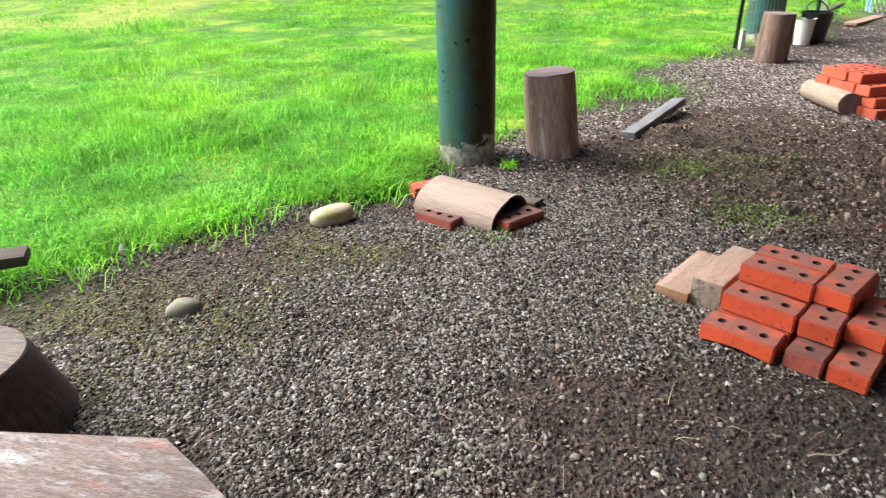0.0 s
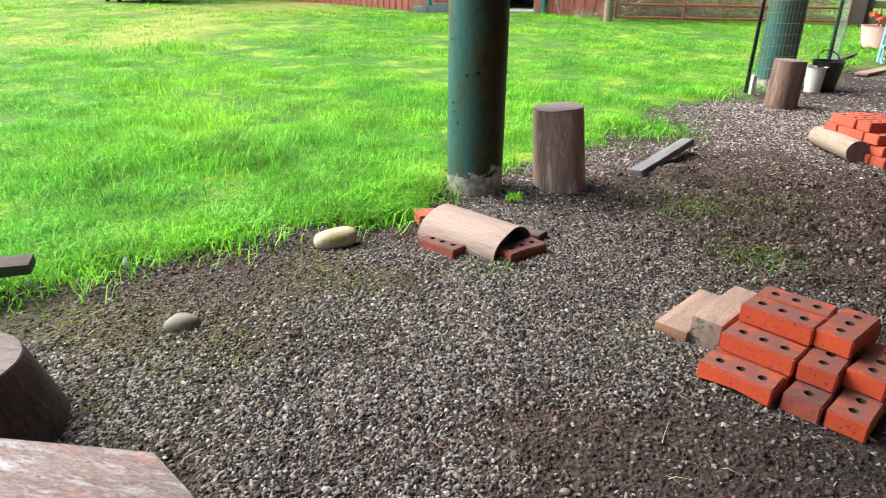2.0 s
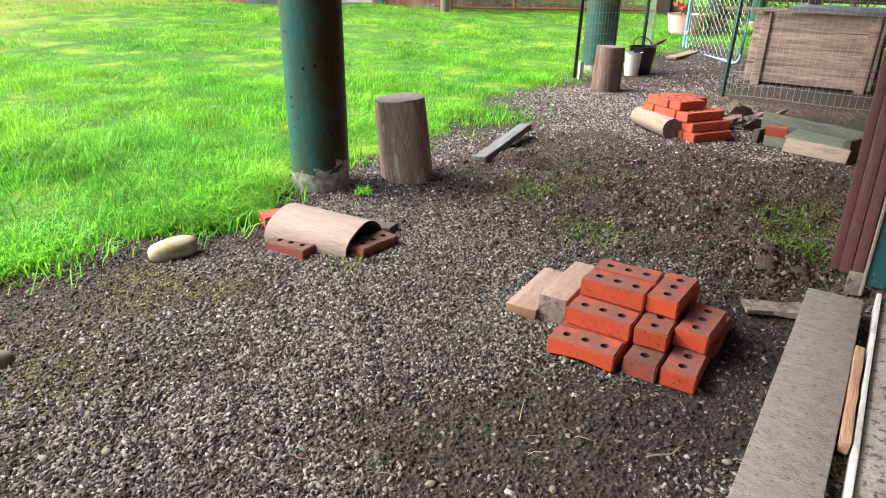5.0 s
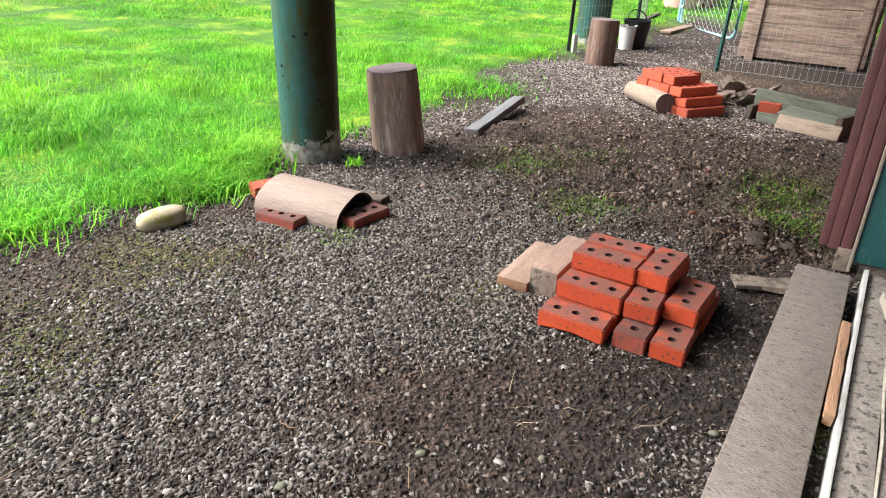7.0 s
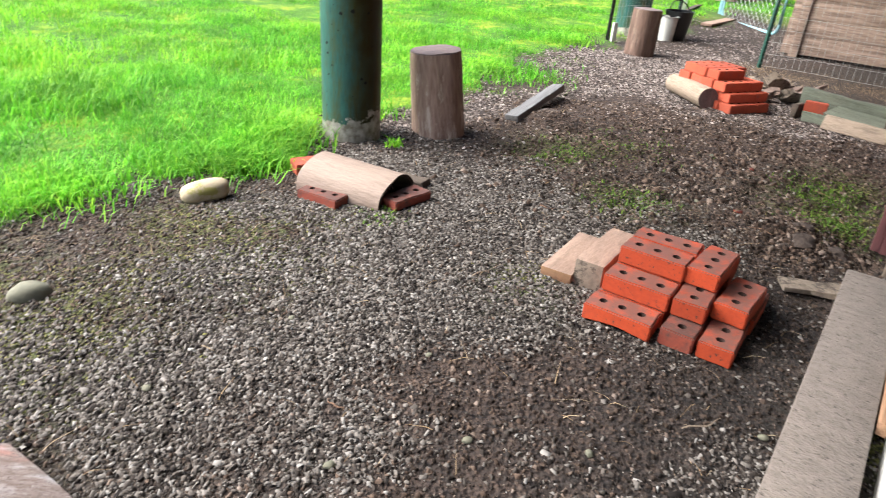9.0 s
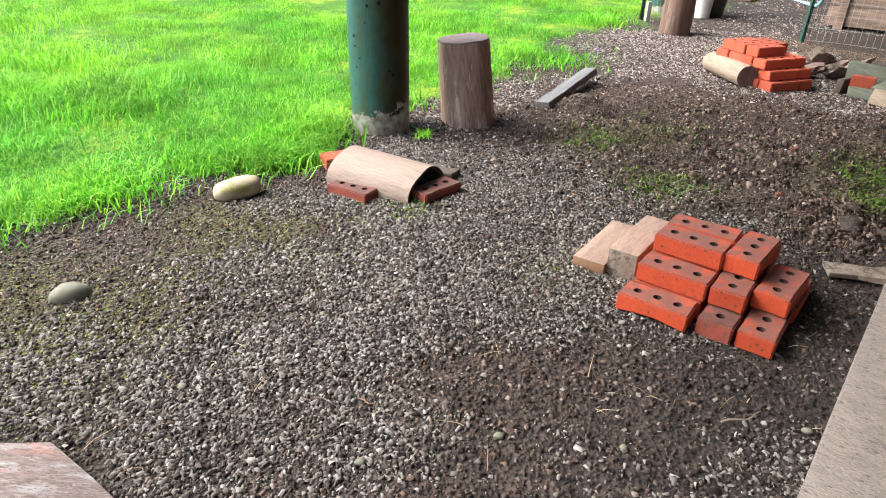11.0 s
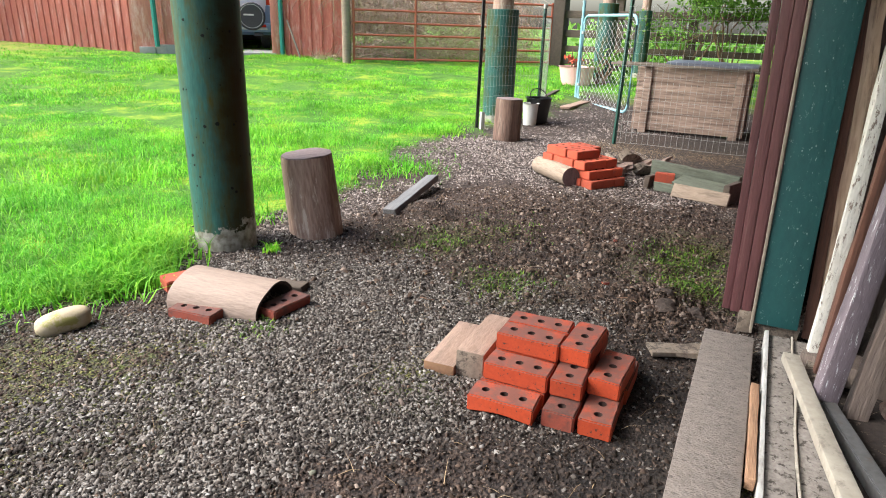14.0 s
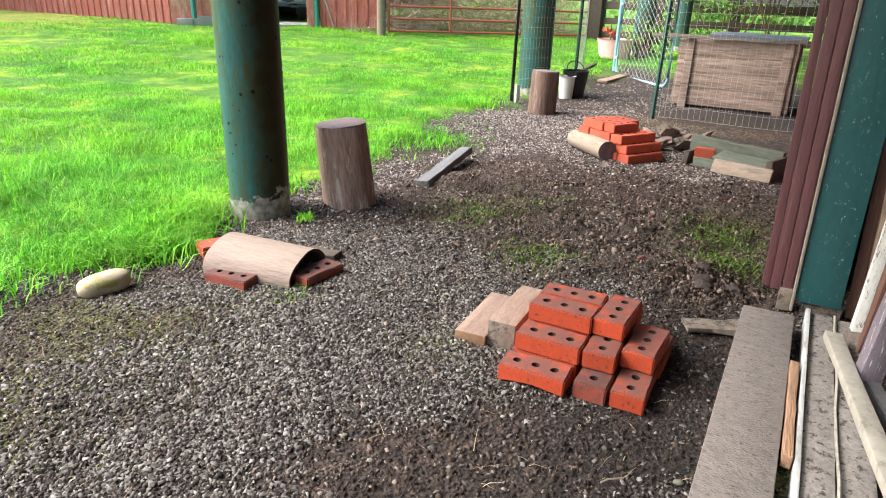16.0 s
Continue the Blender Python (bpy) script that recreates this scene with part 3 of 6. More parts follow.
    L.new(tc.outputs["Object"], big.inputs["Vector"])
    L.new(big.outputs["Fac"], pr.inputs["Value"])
    L.new(rust_shade.outputs[0], patchy.inputs[0])
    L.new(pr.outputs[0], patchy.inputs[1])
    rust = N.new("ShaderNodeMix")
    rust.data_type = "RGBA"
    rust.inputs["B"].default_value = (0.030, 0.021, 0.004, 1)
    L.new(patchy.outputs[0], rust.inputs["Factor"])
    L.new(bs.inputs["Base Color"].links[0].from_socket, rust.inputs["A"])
    mx = N.new("ShaderNodeMix")
    mx.data_type = "RGBA"
    L.new(st.outputs[0], mx.inputs["Factor"])
    L.new(rust.outputs["Result"], mx.inputs["A"])
    L.new(pale.outputs[0], mx.inputs["B"])
    L.new(mx.outputs["Result"], bs.inputs["Base Color"])
    return m


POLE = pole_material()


# ---- mesh helpers ----
def mesh_of(name, bm, mats):
    me = bpy.data.meshes.new(name)
    bm.to_mesh(me)
    bm.free()
    me.set_sharp_from_angle(angle=radians(38))
    for m in mats if isinstance(mats, (list, tuple)) else [mats]:
        me.materials.append(m)
    return me


def thing(name, m, label, category, group="", kind=""):
    ob = new(name)
    ob.matrix_world = m
    ob.empty_display_size = 0.1
    return tagged(ob, label, category, group, kind)


def part(name, bm, mats, parent, label="", m=None):
    ob = new(name, mesh_of(name, bm, mats))
    ob.parent = parent
    if m is not None:
        ob.matrix_local = m
    if label:
        tagged(ob, label)
    return ob


def solo(name, bm, mats, m, label, category, group="", kind=""):
    ob = new(name, mesh_of(name, bm, mats))
    ob.matrix_world = m
    return tagged(ob, label, category, group, kind)


def shade_smooth(bm):
    for f in bm.faces:
        f.smooth = True
    return bm


def box(sx, sy, sz, at=(0, 0, 0), bevel=0.004, jitter=0.0, seed=0, cuts=0):
    """A bevelled block centred at `at`, its corners a little uneven."""
    bm = bmesh.new()
    bmesh.ops.create_cube(bm, size=1.0)
    bmesh.ops.scale(bm, vec=(sx, sy, sz), verts=bm.verts)
    if cuts:
        ax = max(range(3), key=lambda i: (sx, sy, sz)[i])
        ed = [e for e in bm.edges if abs((e.verts[0].co - e.verts[1].co)[ax]) > 1e-4]
        bmesh.ops.subdivide_edges(bm, edges=ed, cuts=cuts, use_grid_fill=True)
    r = random.Random(seed)
    if jitter:
        for v in bm.verts:
            v.co += Vector((r.uniform(-1, 1), r.uniform(-1, 1), r.uniform(-1, 1))) * jitter
    if bevel:
        bmesh.ops.bevel(bm, geom=[e for e in bm.edges if e.is_manifold and e.calc_face_angle(0) > 0.5], offset=bevel, segments=2, affect="EDGES", profile=0.6)
    bmesh.ops.translate(bm, vec=at, verts=bm.verts)
    return bm


def join(*bms):
    """Merge several bmeshes into one."""
    out = bmesh.new()
    for b in bms:
        me = bpy.data.meshes.new("tmp")
        b.to_mesh(me)
        b.free()
        out.from_mesh(me)
        bpy.data.meshes.remove(me)
    return out


def tube(path, r, sides=8, caps=True, closed=False):
    """A round bar along a list of points."""
    bm = bmesh.new()
    pts = [Vector(p) for p in path]
    rings = []
    n = len(pts)
    for i, p in enumerate(pts):
        a = pts[(i - 1) % n] if closed or i > 0 else p
        b = pts[(i + 1) % n] if closed or i < n - 1 else p
        d = (b - a).normalized()
        side = d.cross(Vector((0, 0, 1)))
        if side.length < 1e-3:
            side = d.cross(Vector((0, 1, 0)))
        side.normalize()
        up = side.cross(d)
        rr = r[i] if isinstance(r, (list, tuple)) else r
        rings.append([bm.verts.new(p + (side * math.cos(k * 2 * math.pi / sides) + up * math.sin(k * 2 * math.pi / sides)) * rr) for k in range(sides)])
    for i in range(n if closed else n - 1):
        A, B = rings[i], rings[(i + 1) % n]
        for k in range(sides):
            f = bm.faces.new((A[k], A[(k + 1) % sides], B[(k + 1) % sides], B[k]))
            f.smooth = True
    if caps and not closed:
        bm.faces.new(rings[0])
        bm.faces.new(rings[-1][::-1])
    bmesh.ops.recalc_face_normals(bm, faces=bm.faces)
    return bm


def loft(profiles, smooth_sides=True, cap=(None, None)):
    """Rings of points joined one to the next; cap: material index of first and last ring."""
    bm = bmesh.new()
    rings = [[bm.verts.new(p) for p in ring] for ring in profiles]
    k = len(rings[0])
    for A, B in zip(rings, rings[1:]):
        for i in range(k):
            f = bm.faces.new((A[i], A[(i + 1) % k], B[(i + 1) % k], B[i]))
            f.smooth = smooth_sides
    if cap[0] is not None:
        bm.faces.new(rings[0]).material_index = cap[0]
    if cap[1] is not None:
        bm.faces.new(rings[-1][::-1]).material_index = cap[1]
    bmesh.ops.recalc_face_normals(bm, faces=bm.faces)
    return bm


def round_log(length, r0, r1, seed, sides=28, rings=9, wobble=0.04, along="z", facets=0.0):
    """An uneven log from 0 to length; end faces take the second material."""
    rr = random.Random(seed)
    ph = [(rr.uniform(0, 6.28), rr.choice((2, 3, 4, 5, 7)), rr.uniform(0.3, 1)) for _ in range(6)]
    profs = []
    for j in range(rings):
        s = j / (rings - 1)
        r = r0 + (r1 - r0) * s
        ring = []
        for i in range(sides):
            t = 2 * math.pi * i / sides
            w = 1 + wobble * sum(q * math.sin(n * t + p + s * 0.7) for p, n, q in ph) / 3
            w *= 1 + rr.uniform(-1, 1) * wobble * 0.12
            e = 0.985 if j in (0, rings - 1) else 1
            if facets:
                u = (t + 0.35) % (2 * math.pi / 9) - math.pi / 9
                w *= 1 - facets * (1 - math.cos(math.pi / 9) / math.cos(u))
            x, y, z = math.cos(t) * r * w * e, math.sin(t) * r * w * e, s * length
            ring.append((x, y, z) if along == "z" else (z, x, y))
        profs.append(ring)
    bm = loft(profs, True, (1, 1))
    return bm


def lump(sx, sy, sz, seed, rough=0.15, sub=3):
    """A rounded uneven stone."""
    bm = bmesh.new()
    bmesh.ops.create_icosphere(bm, subdivisions=sub, radius=1.0)
    r = random.Random(seed)
    o = Vector((r.uniform(-9, 9), r.uniform(-9, 9), r.uniform(-9, 9)))
    for v in bm.verts:
        k = 1 + rough * noise.noise(v.co * 1.3 + o) + rough * 0.4 * noise.noise(v.co * 3.1 + o)
        v.co = Vector((v.co.x * sx * k, v.co.y * sy * k, v.co.z * sz * k))
    return shade_smooth(bm)


def loaf(sx, sy, sz, seed):
    """A smooth blunt-ended cobble."""
    bm = lump(1, 1, 1, seed, 0.10, 4)
    for v in bm.verts:
        k = (abs(v.co.x) ** 2.7 + abs(v.co.y) ** 2.7 + abs(v.co.z) ** 2.7) ** (1 / 2.7)
        v.co *= (0.45 + 0.55 * v.co.length) / k
        v.co = Vector((v.co.x * sx, v.co.y * sy * (1 - 0.10 * v.co.x), v.co.z * sz * (1 + 0.06 * v.co.x)))
    return bm


def stuff_mesh(name, verts, faces_flat, per_face, mats, label, category):
    """One mesh from arrays: verts (n,3), faces all of the same size."""
    me = bpy.data.meshes.new(name)
    nf = len(faces_flat) // per_face
    me.vertices.add(len(verts))
    me.vertices.foreach_set("co", np.asarray(verts, dtype=np.float32).ravel())
    me.loops.add(len(faces_flat))
    me.loops.foreach_set("vertex_index", np.asarray(faces_flat, dtype=np.int32))
    me.polygons.add(nf)
    me.polygons.foreach_set("loop_start", np.arange(0, nf * per_face, per_face, dtype=np.int32))
    me.update(calc_edges=True)
    me.materials.append(mats)
    ob = new(name, me)
    return tagged(ob, label, category, kind="stuff")


# ---- ground ----
def graded(lo, hi, step, far, n):
    core = np.arange(lo, hi + step / 2, step)
    k = np.linspace(0, 1, n + 1)[1:]
    g = step * n * k + (far - step * n) * k ** 4
    return np.concatenate([(lo - g)[::-1], core, hi + g])


def build_ground():
    xs, ys = graded(-2.2, 3.4, 0.02, 400.0, 44), graded(0.4, 5.0, 0.02, 400.0, 44)
    X, Y = np.meshgrid(xs, ys)
    x, y = X.ravel(), Y.ravel()
    z = ground_z(x, y)
    nx, ny = len(xs), len(ys)
    i = np.arange(nx * ny).reshape(ny, nx)
    f = np.stack([i[:-1, :-1], i[:-1, 1:], i[1:, 1:], i[1:, :-1]], -1).ravel()
    ob = stuff_mesh("ground", np.stack([x, y, z], 1), f, 4, GROUND, "brown soil with grey gravel, moss and green turf", "ground")
    ob["kind"] = "structure"
    a, b = to_barn(x, y)
    l = lawn(x, y)
    far = smooth(9, 14, np.hypot(x, y))
    moss = np.zeros_like(x)
    for cx, cy, r in ((2.1, 2.4, 0.28), (1.98, 2.2, 0.18), (2.42, 2.72, 0.22), (1.22, 2.45, 0.22), (1.05, 3.1, 0.25), (-0.75, 1.4, 0.35), (-0.95, 1.15, 0.3), (-0.3, 1.9, 0.35), (-0.5, 2.15, 0.25), (-1.2, 1.6, 0.35), (0.02, 2.2, 0.2), (0.6, 1.7, 0.15), (1.32, 0.98, 0.12)):
        moss = np.maximum(moss, np.exp(-((x - cx) ** 2 + (y - cy) ** 2) / (r * r)))
    stony = np.clip(stone_density(x, y), 0, 1)
    for nm, v in (("track", track(x, y)), ("dark_soil", dark_soil(x, y)), ("lawn", np.maximum(l, 0)), ("moss", moss * (1 - l)), ("stony", stony)):
        at = ob.data.attributes.new(nm, "FLOAT", "POINT")
        at.data.foreach_set("value", v.astype(np.float32))
    ob.data.polygons.foreach_set("use_smooth", np.ones(len(ob.data.polygons), dtype=bool))
    return ob


def dark_soil(x, y):
    """Where the bare soil is drawn darker: beside the near brick pile and before the sill."""
    return np.clip(1.3 * np.exp(-(((x - 1.3) / 0.5) ** 2 + ((y - 1.25) / 0.6) ** 2)) + 0.5 * np.exp(-(((x - 0.75) / 0.5) ** 2 + ((y - 0.85) / 0.3) ** 2)), 0, 1)


def stone_density(x, y):
    """How thickly the gravel lies: bare trodden soil towards the barn and behind the brick pile."""
    a, b = to_barn(x, y)
    d = 0.72 + 0.46 * waves(x, y, 2.8, 21) + 0.42 * waves(x, y, 10.0, 22) + 0.35 * np.exp(-(((x + 0.35) / 0.5) ** 2 + ((y - 1.15) / 0.5) ** 2)) + 0.3 * np.exp(-(((x - 0.55) / 0.35) ** 2 + ((y - 2.2) / 0.5) ** 2))
    bare = 1.55 * np.exp(-(((x - 1.85) / 1.05) ** 2 + ((y - 2.9) / 0.95) ** 2)) + 0.7 * np.exp(-(((x - 1.15) / 0.35) ** 2 + ((y - 3.35) / 0.35) ** 2)) + 1.0 * np.exp(-(((x - 1.38) / 0.38) ** 2 + ((y - 1.32) / 0.38) ** 2)) + 0.5 * np.exp(-(((x - 0.45) / 0.35) ** 2 + ((y - 1.25) / 0.25) ** 2))
    bare = bare + 0.4 * np.exp(-(((x - 1.0) / 0.5) ** 2 + ((y - 0.9) / 0.45) ** 2)) + 0.25 * smooth(4.4, 5.5, a) + 0.5 * np.exp(-(((x + 1.35) / 0.5) ** 2 + ((y - 1.65) / 0.3) ** 2))
    return np.clip(d - 0.95 * bare, 0.055, 1.2) * (1 - lawn(x, y))


build_ground()


def chips(name, P, mat, label, category, r, flat=(0.35, 0.8)):
    """Small flat-topped angular chips at P: rows of x, y, size."""
    n = len(P)
    base = np.array([(1, 1, -1), (-1, 1, -1), (-1, -1, -1), (1, -1, -1), (0.7, 0.7, 1), (-0.7, 0.7, 1), (-0.7, -0.7, 1), (0.7, -0.7, 1)], dtype=np.float64) * (0.66, 0.66, 0.7)
    quad = np.array([(4, 5, 6, 7), (0, 1, 5, 4), (1, 2, 6, 5), (2, 3, 7, 6), (3, 0, 4, 7)])
    sc = np.stack([r.uniform(0.9, 1.9, n), r.uniform(0.45, 0.9, n), r.uniform(*flat, n)], 1) * P[:, 2:3]
    v = base[None] * sc[:, None] + r.uniform(-0.32, 0.32, (n, 8, 3)) * P[:, 2][:, None, None]
    th, tl = r.uniform(0, 6.283, n), r.normal(0, 0.45, n)
    ct, st = np.cos(tl)[:, None], np.sin(tl)[:, None]
    v = np.stack([v[..., 0] * ct + v[..., 2] * st, v[..., 1], -v[..., 0] * st + v[..., 2] * ct], -1)
    c, s = np.cos(th)[:, None], np.sin(th)[:, None]
    v = np.stack([v[..., 0] * c - v[..., 1] * s, v[..., 0] * s + v[..., 1] * c, v[..., 2]], -1)
    z = ground_z(P[:, 0], P[:, 1]) + P[:, 2] * 0.3
    v += np.stack([P[:, 0], P[:, 1], z], 1)[:, None]
    f = (quad[None] + (np.arange(n) * 8)[:, None, None]).ravel()
    return stuff_mesh(name, v.reshape(-1, 3), f, 4, mat, label, category)


def build_gravel():
    r = np.random.RandomState(5)
    P = []
    for n, x0, x1, y0, y1, s0, s1 in ((245000, -1.6, 2.2, 0.45, 3.0, 0.0022, 0.0082), (95000, -0.6, 3.6, 3.0, 6.2, 0.0032, 0.0095), (18000, 1.2, 5.0, 6.0, 9.0, 0.005, 0.013), (3000, -1.5, 3.4, 0.5, 6.0, 0.007, 0.012), (20000, -1.6, 0.3, 0.5, 2.3, 0.0055, 0.0100)):
        x, y = r.uniform(x0, x1, n), r.uniform(y0, y1, n)
        keep = r.uniform(0, 1, n) < stone_density(x, y)
        x, y = x[keep], y[keep]
        s = s0 + (s1 - s0) * r.uniform(0, 1, len(x)) ** 1.8
        P.append(np.stack([x, y, s], 1))
    P = np.concatenate(P)
    # Stones nearer the fence go to a paler, pinker material.
    dry = r.uniform(0, 1, len(P)) < smooth(2.7, 3.9, P[:, 1])
    chips("gravel", P[~dry], GRAVEL, "loose grey and tan angular gravel chips on dark soil", "gravel", r, (0.3, 0.6))
    chips("pale_gravel", P[dry], GRAVEL_PALE, "loose paler pinkish grey gravel towards the fence", "gravel", r, (0.3, 0.6))
    # crumbs of broken soil where the ground is bare
    n = 150000
    x, y = r.uniform(-1.2, 3.2, n), r.uniform(0.5, 4.2, n)
    k = r.uniform(0, 1, n) < np.clip(1.0 - 1.1 * stone_density(x, y), 0.10, 0.85) * (1 - lawn(x, y))
    x, y = x[k], y[k]
    mx, my, m = r.normal(1.75, 0.13, 2600), r.normal(2.02, 0.10, 2600), 0.0025 + 0.010 * r.uniform(0, 1, 2600) ** 5
    s = 0.0020 + 0.0058 * r.uniform(0, 1, len(x)) ** 4
    P = np.stack([np.concatenate([x, mx]), np.concatenate([y, my]), np.concatenate([s, m])], 1)
    cx, cy = r.normal(1.85, 0.75, 4500), r.normal(2.9, 0.6, 4500)
    k = (to_barn(cx, cy)[1] < -0.25) & (lawn(cx, cy) < 0.1) & (np.hypot(cx - 1.1, cy - 1.7) > 0.5)
    cx, cy = cx[k], cy[k]
    P = np.concatenate([P, np.stack([cx, cy, 0.004 + 0.011 * r.uniform(0, 1, len(cx)) ** 3], 1)])
    darker = r.uniform(0, 1, len(P)) < dark_soil(P[:, 0], P[:, 1]) * 1.3
    chips("soil_crumbs", P[~darker], SOIL_CRUMBS, "dry brown crumbs of loose soil", "soil", r, (0.5, 1.0))
    chips("dark_soil_crumbs", P[darker], SOIL_DARK, "dark brown crumbs of loose soil", "soil", r, (0.5, 1.0))


build_gravel()


def blades(name, mat, label, category, groups, seed):
    """Thin bent blades: groups of (x, y, height, width, lean)."""
    r = np.random.RandomState(seed)
    x, y, h, w, ln = (np.concatenate([g[i] for g in groups]) for i in range(5))
    n = len(x)
    th = r.uniform(0, 6.283, n)
    dx, dy = np.cos(th), np.sin(th)
    fa = th + 1.57 + r.uniform(-0.6, 0.6, n)
    wx, wy = np.cos(fa) * w, np.sin(fa) * w
    z = ground_z(x, y) - 0.004
    V = np.empty((n, 5, 3))
    V[:, 0] = np.stack([x - wx, y - wy, z], 1)
    V[:, 1] = np.stack([x + wx, y + wy, z], 1)
    mx, my, mz = x + dx * h * ln * 0.35, y + dy * h * ln * 0.35, z + h * 0.6
    V[:, 2] = np.stack([mx + wx * 0.75, my + wy * 0.75, mz], 1)
    V[:, 3] = np.stack([mx - wx * 0.75, my - wy * 0.75, mz], 1)
    V[:, 4] = np.stack([x + dx * h * ln, y + dy * h * ln, z + h * (1.0 - 0.25 * np.minimum(ln, 1.5))], 1)
    i = (np.arange(n) * 5)[:, None]
    f = (np.array([[0, 1, 2, 0, 2, 3, 3, 2, 4]]) + i).ravel()
    return stuff_mesh(name, V.reshape(-1, 3), f, 3, mat, label, category)


def build_grass():
    r = np.random.RandomState(9)
    out = []
    for n, y0, y1, h0, h1, w in ((130000, 1.2, 4.5, 0.03, 0.085, 0.0020), (120000, 4.5, 8.5, 0.03, 0.07, 0.0029), (110000, 8.5, 14.5, 0.03, 0.06, 0.0050), (30000, 14.0, 24.0, 0.03, 0.07, 0.010)):
        y = r.uniform(y0, y1, n)
        x = r.uniform(-1, 1, n) * (y * 0.85 + 0.9) - 0.12 * y
        l = lawn(x, y)
        k = r.uniform(0, 1, n) < l * (1 - 0.9 * track(x, y))
        x, y = x[k], y[k]
        tuft = np.clip(0.75 + 0.5 * waves(x, y, 2.2, 31) + 0.5 * waves(x, y, 6.5, 32), 0.25, 2.3)
        h = (h0 + (h1 - h0) * r.uniform(0, 1, len(x)) ** 1.5) * tuft
        bare = smooth(0.15, 0.75, waves(x, y, 0.55, 33) + 0.5 * waves(x, y, 1.9, 34)) * smooth(8.8, 11.5, y)
        h = h * (1 - 0.6 * bare)
        out.append((x, y, h, w * r.uniform(0.6, 1.4, len(x)), r.uniform(0.4, 1.7, len(x))))
    # longer tufts round the pole's foot and along the drip line
    tx, ty, th = [], [], []
    for cx, cy, m, s, hh in ((-0.42, 3.05, 1500, 0.12, 0.14), (-0.48, 2.76, 1600, 0.10, 0.11), (0.02, 3.62, 500, 0.08, 0.09), (0.2, 3.06, 60, 0.02, 0.07), (-0.75, 2.72, 700, 0.12, 0.09), (-1.05, 2.35, 700, 0.12, 0.10), (-1.5, 2.0, 900, 0.14, 0.12), (-1.75, 1.62, 600, 0.12, 0.12), (-1.65, 1.55, 300, 0.08, 0.16), (-1.6, 3.6, 1500, 0.25, 0.14), (-2.5, 4.6, 1500, 0.3, 0.13), (-0.9, 4.9, 1300, 0.3, 0.12), (-2.2, 3.2, 1200, 0.3, 0.12), (-3.5, 6.2, 1200, 0.4, 0.14), (0.3, 6.3, 1000, 0.35, 0.11), (1.1, 4.9, 700, 0.2, 0.10), (1.9, 6.6, 600, 0.2, 0.10), (-1.2, 11.8, 500, 0.25, 0.15), (-4.8, 9.0, 700, 0.4, 0.16), (5.35, 10.6, 400, 0.2, 0.09), (4.9, 10.2, 500, 0.3, 0.10)):
        tx.append(r.normal(cx, s, m)), ty.append(r.normal(cy, s, m)), th.append(hh * r.uniform(0.45, 1.0, m))
    x, y, h = np.concatenate(tx), np.concatenate(ty), np.concatenate(th)
    out.append((x, y, h, r.uniform(0.0016, 0.0032, len(x)) * (1 + 0.12 * y), r.uniform(0.3, 1.4, len(x))))
    blades("lawn_grass", GRASS, "bright green unmown lawn grass with yellowish patches", "grass", out, 40)
    # small weeds that have come up through the gravel
    tx, ty = [], []
    for cx, cy, m, s in ((1.32, 4.75, 260, 0.1), (1.7, 5.6, 200, 0.14), (0.9, 4.3, 160, 0.1), (2.2, 2.55, 900, 0.10), (2.0, 2.2, 650, 0.08), (1.2, 2.45, 420, 0.09), (0.15, 2.22, 120, 0.05), (1.08, 3.08, 480, 0.11), (1.5, 3.2, 220, 0.14), (1.4, 5.2, 160, 0.2), (3.6, 7.9, 500, 0.15), (4.2, 8.4, 500, 0.2)):
        tx.append(r.normal(cx, s, m)), ty.append(r.normal(cy, s, m))
    x, y = np.concatenate(tx), np.concatenate(ty)
    blades("weeds", WEED, "short green weeds growing in gravel and soil", "weeds", [(x, y, r.uniform(0.008, 0.03, len(x)), r.uniform(0.002, 0.004, len(x)), r.uniform(0.3, 1.5, len(x)))], 41)
    tx, ty = [], []
    for cx, cy, m, s in ((-0.75, 1.4, 900, 0.14), (-0.95, 1.2, 900, 0.13), (-0.35, 1.9, 450, 0.16), (-0.55, 2.12, 450, 0.12), (-1.15, 1.6, 800, 0.15), (-0.65, 1.7, 350, 0.12), (0.0, 2.18, 250, 0.08), (2.1, 2.35, 700, 0.11), (2.35, 2.65, 600, 0.10), (1.97, 2.15, 400, 0.07), (1.2, 2.42, 350, 0.09), (1.05, 3.1, 350, 0.13), (1.4, 3.15, 250, 0.10), (1.3, 0.98, 250, 0.04), (0.62, 1.78, 200, 0.05)):
        tx.append(r.normal(cx, s * 1.15, 2 * m)), ty.append(r.normal(cy, s * 0.75, 2 * m))
    x, y = np.concatenate(tx), np.concatenate(ty)
    blades("moss", MOSS, "yellowish green moss tufts on soil and gravel", "moss", [(x, y, r.uniform(0.005, 0.012, len(x)), r.uniform(0.0025, 0.006, len(x)), r.uniform(0.5, 2.0, len(x)))], 43)
    # straw and twigs lying on the ground
    n = 2600
    x, y = r.uniform(-1.6, 4.0, n), r.uniform(0.5, 7.0, n)
    k = (lawn(x, y) < 0.5)
    x, y = x[k], y[k]
    q = 2600
    a, b = r.normal(3.75, 0.22, q), r.uniform(-1.7, -0.15, q)
    x = np.concatenate([x, BARN.x + U.x * a + V.x * b])
    y = np.concatenate([y, BARN.y + U.y * a + V.y * b])
    blades("straw_litter", STRAW, "scattered dry straw and twig bits", "straw", [(x, y, r.uniform(0.006, 0.03, len(x)), r.uniform(0.0006, 0.0016, len(x)), r.uniform(2.0, 5.0, len(x)))], 42)


build_grass()

